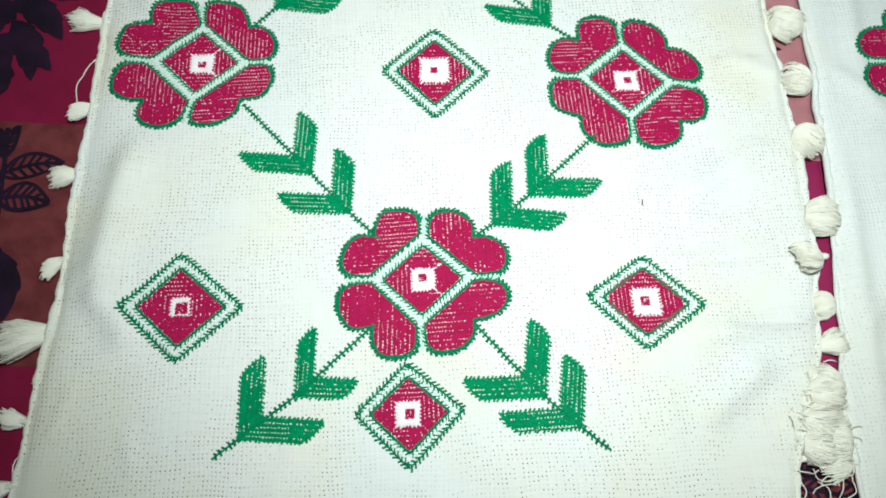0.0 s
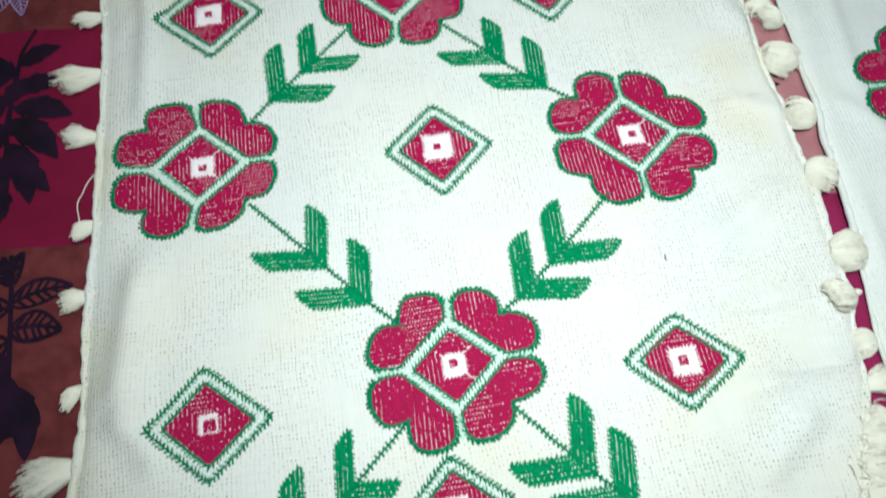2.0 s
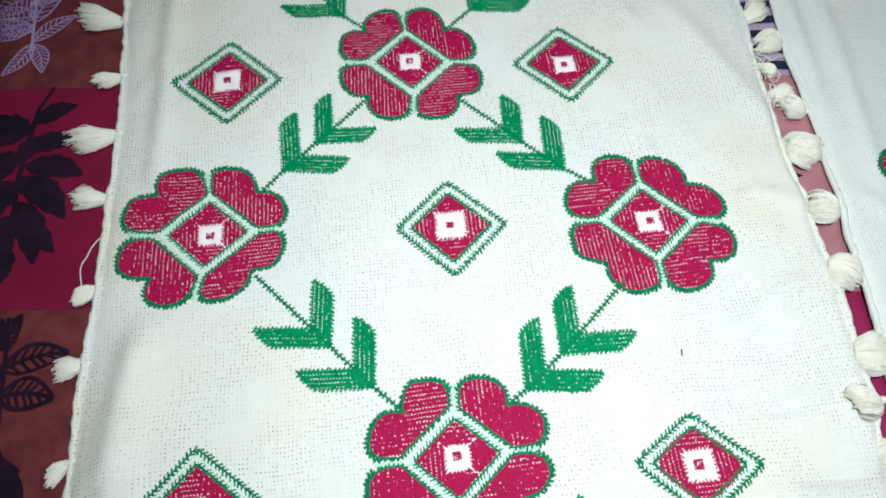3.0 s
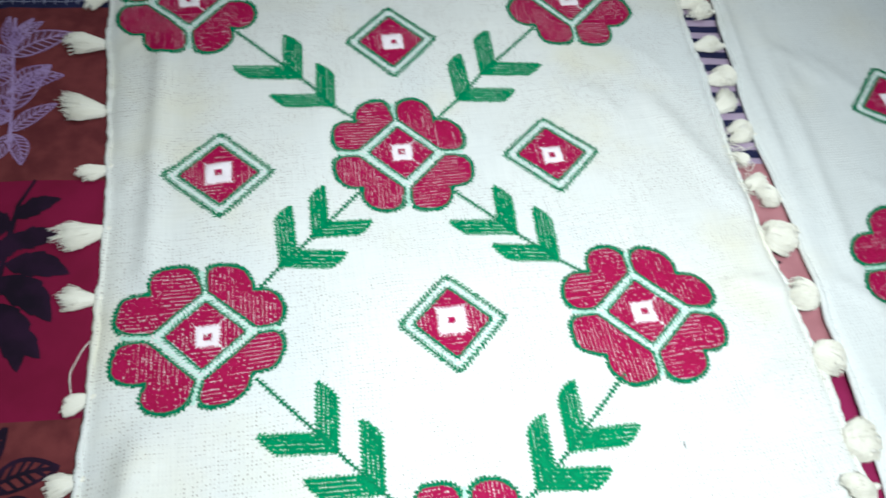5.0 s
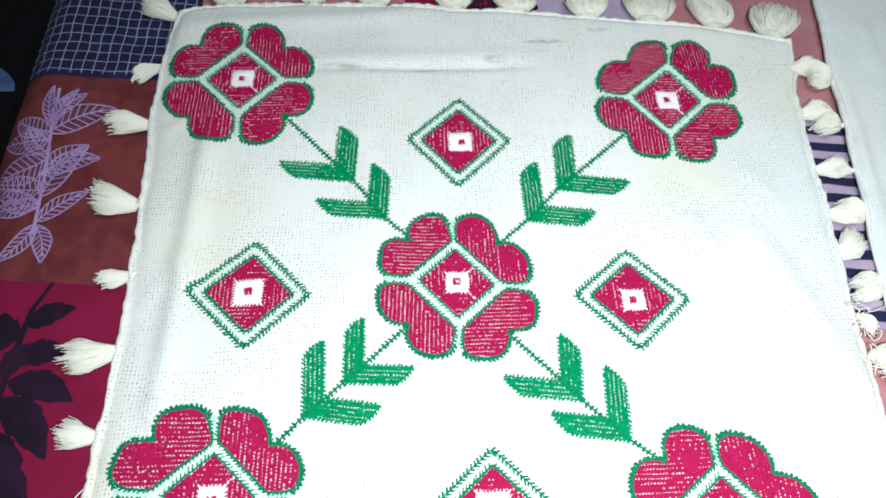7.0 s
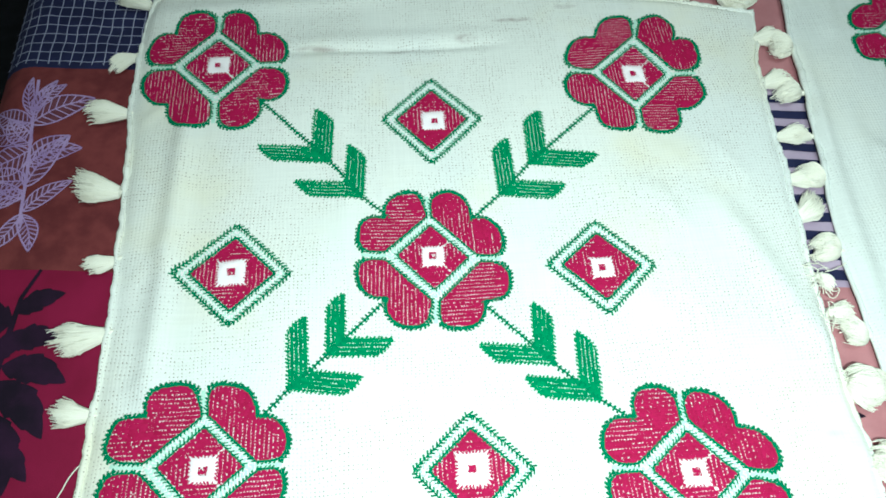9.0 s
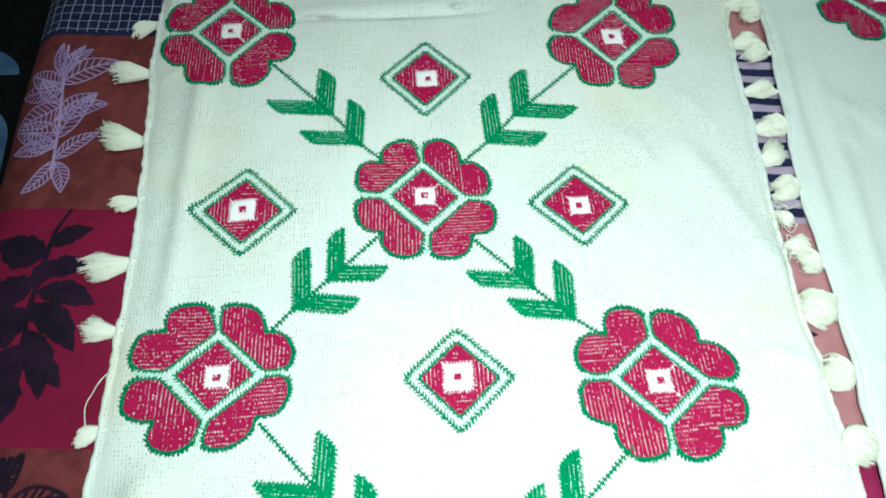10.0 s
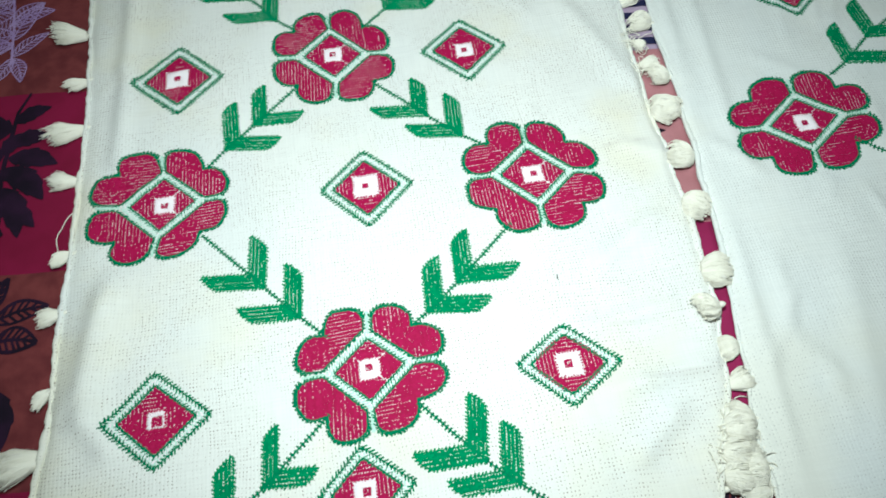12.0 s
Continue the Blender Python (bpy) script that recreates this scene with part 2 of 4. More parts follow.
def height(x, y):
    shape = np.shape(x)
    x, y = np.ravel(np.asarray(x, float)), np.ravel(np.asarray(y, float))
    z = 0.0007 * np.sin(23 * x + 11 * y + 0.4) + 0.0006 * np.sin(-31 * x + 37 * y + 2.0) + 0.0004 * np.sin(71 * x + 19 * y) * np.sin(13 * x - 57 * y)
    low, high = (x.min(), y.min()), (x.max(), y.max())
    for x0, y0, x1, y1, h, w in FOLDS:
        dx, dy = x1 - x0, y1 - y0
        mx, my = abs(dx) * 0.15 + 3 * w, abs(dy) * 0.15 + 3 * w
        left, right, near, far = min(x0, x1) - mx, max(x0, x1) + mx, min(y0, y1) - my, max(y0, y1) + my
        if right < low[0] or left > high[0] or far < low[1] or near > high[1]:
            continue
        k = np.flatnonzero((x > left) & (x < right) & (y > near) & (y < far))
        if not len(k):
            continue
        s = np.clip(((x[k] - x0) * dx + (y[k] - y0) * dy) / (dx * dx + dy * dy), -0.15, 1.15)
        d = np.hypot(x[k] - x0 - s * dx, y[k] - y0 - s * dy)
        fade = np.clip(1 - np.maximum(np.abs(s - 0.5) - 0.35, 0) / 0.3, 0, 1)
        z[k] += h * fade * np.exp(-(d / w) ** 2)
    # the first cloth rolls down to the bedcover along its left edge
    d = np.clip((x - np.interp(y, LEFT_Y, LEFT_X)) / 0.016, 0, 1)
    return (z - 0.0028 * (1 - d) ** 2).reshape(shape)


class Stitches:
    """Collects single stitches: little raised threads that lie on the cloth."""

    def __init__(self):
        self.p, self.q, self.w, self.h = [], [], [], []
        self.stray = 0.00014

    def add(self, p, q, w, h=0.00045):
        p, q = np.atleast_2d(p), np.atleast_2d(q)
        self.p.append(p), self.q.append(q)
        self.w.append(np.broadcast_to(w, len(p))), self.h.append(np.broadcast_to(h, len(p)))
        return self

    def build(self, name, mat, parent, label=""):
        p, q, w, h = (np.concatenate(a) for a in (self.p, self.q, self.w, self.h))
        n = len(p)
        p = p + rng.normal(0, self.stray, p.shape)
        q = q + rng.normal(0, self.stray, q.shape)
        d = q - p
        length = np.maximum(np.hypot(d[:, 0], d[:, 1]), 1e-6)[:, None]
        d = d / length
        side = np.stack([-d[:, 1], d[:, 0]], 1) * (w * rng.uniform(0.9, 1.1, n) / 2)[:, None]
        cut = np.minimum(length * 0.3, 0.0006)
        xy = np.stack([p + side, p - side, q - side, q + side, p + d * cut, q - d * cut], 1)
        z = height(xy[..., 0], xy[..., 1]) + 0.0003
        z[:, 4:] += h[:, None]
        v = np.concatenate([xy, z[..., None]], 2).reshape(-1, 3)
        base = np.arange(n)[:, None] * 6
        quads = np.concatenate([base + [1, 2, 5, 4], base + [3, 0, 4, 5]])
        tris = np.concatenate([base + [0, 1, 4], base + [2, 3, 5]])
        return mesh_object(name, v, quads.tolist() + tris.tolist(), mat, parent, label)


def scan(poly, along, step, start=0.0):
    """Rows across a polygon: yields row number, its offset and the spans inside. along: unit direction of the rows."""
    u = np.array(along)
    v = np.array([-u[1], u[0]])
    a, b = poly @ u, poly @ v
    k0, k1 = math.ceil((b.min() - start) / step), math.floor((b.max() - start) / step)
    for k in range(k0, k1 + 1):
        o = start + k * step
        hits = []
        for i in range(len(a)):
            j = (i + 1) % len(a)
            if (b[i] > o) != (b[j] > o):
                hits.append(a[i] + (o - b[i]) / (b[j] - b[i]) * (a[j] - a[i]))
        hits.sort()
        yield k, o, u, v, list(zip(hits[::2], hits[1::2]))


def fill(st, poly, angle, open_share=0.6, period=0.0025):
    """Pattern-darning: broad rows of thread, and between them thin rows that leave regular dots of cloth bare."""
    ang = radians(angle)
    u = (math.cos(ang), math.sin(ang))
    ph = rng.uniform(0, 6, 3)
    pitch = 0.0018
    for k, o, a, b, spans in scan(poly, u, period / 2):
        wide = k % 2 == 0
        phase = rng.uniform(0, 0.0005) + (k // 2 % 2) * pitch * 0.5
        row = rng.normal(0, 0.08)
        for lo, hi in spans:
            if wide:
                s = lo
                while s < hi - 0.0004:
                    e = min(s + rng.uniform(0.0036, 0.0056), hi)
                    st.add(a * s + b * o + rng.normal(0, 0.00005, 2), a * (e + 0.0003) + b * o + rng.normal(0, 0.00005, 2), rng.uniform(0.00182, 0.00206))
                    s = e
                continue
            # one short stitch and one bare dot in every thread step, closed over in places
            s = math.floor((lo - phase) / pitch) * pitch + phase
            while s < hi:
                lie = 0.5 + 0.26 * math.sin(s * 130 + ph[0]) * math.sin(o * 95 + ph[1]) + row + rng.normal(0, 0.11)
                e = s + (pitch + 0.0001 if lie > open_share else rng.uniform(0.00075, 0.00112))
                p, q = max(s, lo), min(e, hi)
                if q - p > 0.0003:
                    st.add(a * p + b * o, a * q + b * o, 0.00115, 0.00035)
                s += pitch


def fill_round(st, shape, lay, open_share):
    """Darning laid round a centre: level rows above and below it, upright rows at its sides."""
    turn = np.degrees(np.arctan2(shape[:, 1], shape[:, 0]))
    for k in range(4):
        off = (turn - 90 * k + 180) % 360 - 180
        pick = np.abs(off) <= 46
        edge = shape[pick][np.argsort(off[pick])]
        fill(st, lay(np.vstack([[(0.0, 0.0)], edge])), 90 if k % 2 == 0 else 0, open_share)


def resample(poly, step, closed=True):
    pts = np.vstack([poly, poly[:1]]) if closed else np.asarray(poly)
    seg = np.hypot(*np.diff(pts, axis=0).T)
    acc = np.r_[0, np.cumsum(seg)]
    n = max(3, int(round(acc[-1] / step)))
    s = np.linspace(0, acc[-1], n + 1)
    return np.stack([np.interp(s, acc, pts[:, i]) for i in (0, 1)], 1)


def chain(st, poly, closed=True, run=0.0012, spike=0.0024, step=0.0016, wide=0.0008, lean=0.6, sides=(1,), h=0.00045):
    """An outline: a running thread with short slanted stitches over it; side 1 is outward on a closed line."""
    pts = resample(poly, step, closed)
    if closed:
        x, y = pts[:-1].T
        if (x * np.roll(y, -1) - np.roll(x, -1) * y).sum() > 0:
            pts = pts[::-1]
    p, q = pts[:-1], pts[1:]
    d = q - p
    d = d / np.maximum(np.hypot(d[:, 0], d[:, 1]), 1e-9)[:, None]
    nrm = np.stack([-d[:, 1], d[:, 0]], 1)
    if run:
        st.add(p - d * 0.0002, q + d * 0.0002, run, h)
    for sgn in sides:
        l = (spike * rng.uniform(0.75, 1.12, len(p)))[:, None]
        tilt = (lean + rng.normal(0, 0.15, len(p)))[:, None]
        st.add(p - nrm * sgn * l * 0.25, p + (nrm * sgn + d * tilt) * l * 0.75, wide, h * 1.15)


def curve_round(poly, keep=(), times=2):
    """Chaikin rounding of a closed polygon, sharp at the kept corners."""
    pts = [(np.array(p, float), i in keep) for i, p in enumerate(poly)]
    for _ in range(times):
        out = []
        for i, (p, sharp) in enumerate(pts):
            if sharp:
                out.append((p, True))
            else:
                a, b = pts[i - 1][0], pts[(i + 1) % len(pts)][0]
                out += [(p * 0.75 + a * 0.25, False), (p * 0.75 + b * 0.25, False)]
        pts = out
    return np.array([p for p, _ in pts])


PETAL = [(0.055, 0.60), (0.060, 0.84), (0.16, 0.945), (0.34, 0.955), (0.50, 0.89), (0.585, 0.74), (0.585, 0.575),
         (0.74, 0.585), (0.89, 0.50), (0.955, 0.34), (0.945, 0.16), (0.84, 0.060), (0.60, 0.055)]


def box_poly(cx, cy, r):
    return np.array([(cx - r, cy - r), (cx + r, cy - r), (cx + r, cy + r), (cx - r, cy + r)])


def white_square(parent, lay, half, eye=0.0):
    """A square of close white stitches round a small red eye, its rim toothed by the single threads."""
    c = lay(np.zeros((1, 2)))[0] + rng.normal(0, 0.0006, 2)
    eye = eye or rng.uniform(0.0019, 0.0025)
    n = max(48, int(half / 0.0011) * 16)
    shift = rng.normal(0, 0.0006, 2)
    a = 2 * math.pi * np.arange(n) / n
    d = np.stack([np.cos(a), np.sin(a)], 1)
    d = d / np.abs(d).max(1)[:, None]
    up = np.arange(n) % 4 < 2
    uneven = rng.normal(0, 0.035, n // 4 + 1)[np.arange(n) // 4]
    rows = []
    for f, lift in ((0.0, 0.0002), (0.10, 0.0009), (0.5, 0.0011), (0.92, 0.0009), (1.0, 0.0002)):
        tooth = 1 + (np.where(up, 0.07, -0.08) + uneven) * (0.3 + 0.7 * f)
        reach = eye * (1.0 + 2.0 * uneven) * (1 - f) + half * 0.96 * f * tooth
        p = c + shift * (1 - f) + d * reach[:, None]
        rows.append(np.c_[p, height(p[:, 0], p[:, 1]) + 0.0004 + lift * np.where(up, 1.0, 0.45)])
    v = np.concatenate(rows)
    faces = [[r * n + i, r * n + (i + 1) % n, (r + 1) * n + (i + 1) % n, (r + 1) * n + i] for r in range(4) for i in range(n)]
    return mesh_object("centre_square", v, faces, WHITE, parent, "white thread square with a red eye")


def flower(parent, cx, ux, vx, kx, ax, bx, cy, uy, vy, ky, ay, by, bare=0.56, angles=(90, 0, 90, 0), square=0.15):
    """A four-petalled embroidered flower: centre, half-axes, skew and bow give its lie on the cloth."""
    def lay(p):
        p = np.asarray(p, float)
        u, v = p[:, 0], p[:, 1]
        return np.stack([cx + ux * u + vx * v + kx * u * v + ax * u * u + bx * v * v,
                         cy + uy * u + vy * v + ky * u * v + ay * u * u + by * v * v], 1)
    st = Stitches()
    rhomb = np.array([(0.45, 0), (0, 0.45), (-0.45, 0), (0, -0.45)])
    fill_round(st, resample(rhomb, 0.03)[:-1], lay, bare - 0.06)
    heart = st.build("flower", RED, parent, "red four-petalled flower worked in darning stitch")
    white_square(heart, lay, square * 0.5 * (abs(ux) + abs(vy)))
    sgn = [(1, 1), (-1, 1), (-1, -1), (1, -1)]
    band, line = Stitches(), Stitches()
    for ring_r in (0.515, 0.565):
        loop = lay(np.array([(ring_r, 0), (0, ring_r), (-ring_r, 0), (0, -ring_r)]))
        chain(band, loop, run=0.0024, spike=0.0022, step=0.0023, wide=0.0012, sides=(1, -1), h=0.0003)
    for i, (sx, sy) in enumerate(sgn):
        a, b = lay(np.array([(sx * 0.6, 0), (sx * 0.9, 0)])) if i % 2 == 0 else lay(np.array([(0, sy * 0.6), (0, sy * 0.9)]))
        chain(band, np.array([a, b]), False, run=0.0024, spike=0.0022, step=0.0023, wide=0.001, sides=(1, -1), h=0.0003)
    band.build("pale_lattice", PALE, heart, "pale mint band")
    zig = Stitches()
    chain(zig, lay(np.array([(0.55, 0), (0, 0.55), (-0.55, 0), (0, -0.55)])), run=0, spike=0.0023, step=0.0023, wide=0.0009, sides=(1, -1), lean=1.0, h=0.0005)
    zig.build("white_zigzag", WHITE, heart, "white zigzag stitches")
    chain(line, lay(np.array([(0.468, 0), (0, 0.468), (-0.468, 0), (0, -0.468)])), run=0.0011, spike=0.0036, step=0.0025, wide=0.0011, lean=1.0, sides=(1,), h=0.00065)
    line.build("inner_edging", GREEN_EDGE, heart, "thin green edging")
    for i, (sx, sy) in enumerate(sgn):
        wob = rng.normal(0, 0.013, (len(PETAL), 2))
        shape = curve_round((np.array(PETAL) + wob) * (sx, sy), keep=(0, 6, 12))
        poly = lay(shape)
        red = Stitches()
        fill(red, poly, angles[i] + rng.uniform(-3, 3), bare + rng.uniform(-0.12, 0.10))
        petal = red.build("petal", RED, heart)
        edge = Stitches()
        centre = poly.mean(0)
        chain(edge, centre + (poly - centre) * 1.02, run=0.0013, spike=0.0027, step=0.0022, wide=0.0012, lean=1.0, sides=(1,), h=0.00065)
        far = (np.abs(shape).sum(1) > 0.86) & (np.abs(shape).min(1) > 0.075)
        arc = (centre + (poly - centre) * 1.075)[far]
        chain(edge, arc, False, run=0.0010, spike=0.0026, step=0.0025, wide=0.0014, lean=1.0, sides=(-1 if sx * sy < 0 else 1,), h=0.0006)
        edge.build("petal_edging", GREEN_EDGE, petal, "jagged green edging")
    return heart


def diamond(parent, left, top, right, bottom, square=0.24, round_red=False, dash=0.52, eye=0.0):
    """A diamond motif between its four corners."""
    l, t, r, b = (np.array(c) for c in (left, top, right, bottom))
    c0 = (l + t + r + b) / 4
    bu, bv, bw = (r - l) / 2, (t - b) / 2, (l + r - t - b) / 4

    def lay(p):
        p = np.asarray(p, float)
        u, v = p[:, :1], p[:, 1:]
        return c0 + u * bu + v * bv + (u * u - v * v) * bw

    def loop(k):
        e = np.array([(k, 0), (0, k), (-k, 0), (0, -k)])
        return lay(resample(e, 0.05 * k))
    st = Stitches()
    corners = np.array([(0.68, 0), (0, 0.68), (-0.68, 0), (0, -0.68)])
    shape = resample(corners, 0.03)[:-1] if not round_red else curve_round([(0.66, 0), (0.36, 0.40), (0, 0.66), (-0.36, 0.40), (-0.66, 0), (-0.36, -0.40), (0, -0.66), (0.36, -0.40)], times=3) * 1.07
    fill_round(st, shape, lay, dash)
    heart = st.build("diamond_motif", RED, parent, "red stitched diamond in a double green border")
    white_square(heart, lay, square * 0.5 * (np.hypot(*bu) + np.hypot(*bv)), eye)
    pale = Stitches()
    for k in (0.795, 0.875):
        chain(pale, loop(k), run=0.0017, spike=0, step=0.0023, sides=(), h=0.0002)
    pale.build("pale_band", PALE, heart, "pale mint band")
    zig = Stitches()
    chain(zig, loop(0.835), run=0, spike=0.0026, step=0.0023, wide=0.0009, sides=(1, -1), lean=1.0, h=0.0004)
    zig.build("white_zigzag", WHITE, heart, "white zigzag stitches")
    inner = Stitches()
    chain(inner, loop(0.715), run=0.0012, spike=0.0034, step=0.0025, wide=0.0010, sides=(1,), lean=1.0, h=0.0006)
    chain(inner, loop(0.715), run=0, spike=0.0018, step=0.0021, wide=0.0009, sides=(-1,), lean=1.0, h=0.0006)
    inner.build("inner_border", GREEN_EDGE, heart, "jagged green border")
    outer = Stitches()
    chain(outer, loop(0.97), run=0.0008, spike=0.0030, step=0.0026, wide=0.0011, sides=(1,), lean=1.0, h=0.0006)
    chain(outer, loop(0.96), run=0, spike=0.0030, step=0.0026, wide=0.0011, sides=(-1,), lean=1.0, h=0.0006)
    outer.build("outer_border", GREEN_EDGE, heart, "barbed green border")
    return heart


def sprig(parent, start, end, *leaves):
    """A stem of barbed stitches with chevron leaves; each leaf by its vertex and its two tips."""
    st = Stitches()
    a, b = np.array(start, float), np.array(end, float)
    a, b = a + (a - b) / np.hypot(*(a - b)) * 0.007, b + (b - a) / np.hypot(*(b - a)) * 0.007
    verts = [np.array(l[0]) for l in leaves]
    line = np.array([a, *verts, b])
    chain(st, line, False, run=0.0012, spike=0.0028, step=0.0029, wide=0.0013, sides=(1, -1), lean=0.25)
    stem = st.build("leaf_sprig", GREEN_EDGE, parent, "green stem with paired chevron leaves")
    w = 0.25
    for o, v, h in leaves:
        o, v, h = (np.array(c) for c in (o, v, h))
        m = np.linalg.solve(np.array([[1, w], [w, 1]]), np.array([v - o, h - o]))
        lay = lambda p: o + np.asarray(p, float) @ m
        leaf = Stitches()
        for arm, d in (([(0, 0), (0.76, 0), (0.90, w * 0.45), (1.0, w), (w, w)], m[0]), ([(0, 0), (w, w), (w, 1.0), (w * 0.45, 0.90), (0, 0.76)], m[1])):
            poly = lay(arm)
            fill(leaf, poly, math.degrees(math.atan2(d[1], d[0])), 0.56, 0.0025)
            chain(leaf, poly, run=0.0009, spike=0.0024, step=0.0024, wide=0.0012, sides=(1,), lean=0.9, h=0.0004)
        leaf.build("leaf", GREEN, stem)
    return stem


def edge_curve(knots, wobble, seed, n=240):
    """A hem line through a few knots, gently wavy."""
    k = np.array(knots, float)
    acc = np.r_[0, np.cumsum(np.hypot(*np.diff(k, axis=0).T))]
    s = np.linspace(0, acc[-1], n)
    p = np.stack([np.interp(s, acc, k[:, i]) for i in (0, 1)], 1)
    for _ in range(12):
        p[1:-1] = p[1:-1] * 0.5 + (p[:-2] + p[2:]) * 0.25
    d = np.gradient(p, axis=0)
    nrm = np.stack([-d[:, 1], d[:, 0]], 1) / np.hypot(d[:, 0], d[:, 1])[:, None]
    own = np.random.default_rng(int(seed * 10))
    w = wobble * sum(a * np.interp(s, np.arange(0, acc[-1] + 2 * g, g), own.normal(0, 1, len(np.arange(0, acc[-1] + 2 * g, g)))) for g, a in ((0.035, 0.9), (0.013, 0.6), (0.005, 0.35)))
    w = np.convolve(np.pad(w, 2, mode="edge"), np.ones(5) / 5, "valid")
    fade = np.minimum(1, np.minimum(s, acc[-1] - s) / 0.02)
    return p + nrm * (w * fade)[:, None]


def cloth_sheet(parent, left, right, bottom, top, mat, cols, rows, floor_z):
    """The cloth between its left and right hems, dropping to what it lies on at the edges; given a thickness below."""
    s, t = np.linspace(0, 1, cols), np.linspace(0, 1, rows)
    pick = lambda c, f: np.stack([np.interp(f, np.linspace(0, 1, len(c)), c[:, i]) for i in (0, 1)], 1)
    lf, rt, bt, tp = pick(left, t), pick(right, t), pick(bottom, s), pick(top, s)
    S, T = np.meshgrid(s, t)
    xy = (lf[:, None] * (1 - S)[..., None] + rt[:, None] * S[..., None] + bt[None] * (1 - T)[..., None] + tp[None] * T[..., None]
          - ((1 - S) * (1 - T))[..., None] * lf[0] - (S * (1 - T))[..., None] * rt[0] - ((1 - S) * T)[..., None] * lf[-1] - (S * T)[..., None] * rt[-1])
    span_x, span_y = np.hypot(*(rt[0] - lf[0])), np.hypot(*(lf[-1] - lf[0]))
    rim = np.minimum(np.minimum(S, 1 - S) * span_x, np.minimum(T, 1 - T) * span_y)
    z = height(xy[..., 0], xy[..., 1])
    k = np.clip(rim / 0.006, 0, 1)
    k = k * k * (3 - 2 * k)
    z = z * k + (floor_z + 0.0028) * (1 - k)
    top_v = np.concatenate([xy, z[..., None]], 2).reshape(-1, 3)
    idx = np.arange(rows * cols).reshape(rows, cols)
    f = np.stack([idx[:-1, :-1], idx[:-1, 1:], idx[1:, 1:], idx[1:, :-1]], -1).reshape(-1, 4)
    return mesh_object("fabric", top_v, f, mat, parent)


def tube(path, radius, sides=6, close=True):
    """Vertices and faces of a tube along 3D points; radius may vary."""
    path = np.asarray(path, float)
    radius = np.broadcast_to(radius, len(path))
    d = np.gradient(path, axis=0)
    d /= np.maximum(np.linalg.norm(d, axis=1), 1e-9)[:, None]
    ref = np.where(np.abs(d[:, 2:3]) > 0.9, np.array([[1.0, 0, 0]]), np.array([[0, 0, 1.0]]))
    a = np.cross(d, ref)
    a /= np.linalg.norm(a, axis=1)[:, None]
    b = np.cross(d, a)
    ang = np.arange(sides) * 2 * math.pi / sides
    v = path[:, None] + (a[:, None] * np.cos(ang)[None, :, None] + b[:, None] * np.sin(ang)[None, :, None]) * radius[:, None, None]
    n = len(path)
    i = np.arange(n - 1)[:, None] * sides
    j = np.arange(sides)[None]
    k = (j + 1) % sides
    f = np.stack([i + j, i + k, i + sides + k, i + sides + j], -1).reshape(-1, 4).tolist()
    if close:
        f += [list(range(sides))[::-1], [(n - 1) * sides + m for m in range(sides)]]
    return v.reshape(-1, 3), f


def hem(parent, line, floor_z, mat, radius=0.0019):
    """A rolled, slightly lumpy hem along one edge."""
    s = np.arange(len(line)) * 1.0
    lumps = np.interp(s, np.arange(0, len(line) + 9, 9.0), rng.normal(0, 0.22, len(np.arange(0, len(line) + 9, 9.0))))
    r = radius * np.clip(1 + lumps + 0.10 * np.sin(s * 1.37 + 1) + rng.normal(0, 0.07, len(line)), 0.5, 1.6)
    z = floor_z + r * 0.95 + 0.0016 + 0.0004 * (1 + np.sin(s * 0.21))
    v, f = tube(np.c_[line, z], r, 8)
    return mesh_object("rolled_hem", v, f, mat, parent, "lumpy rolled cream hem")


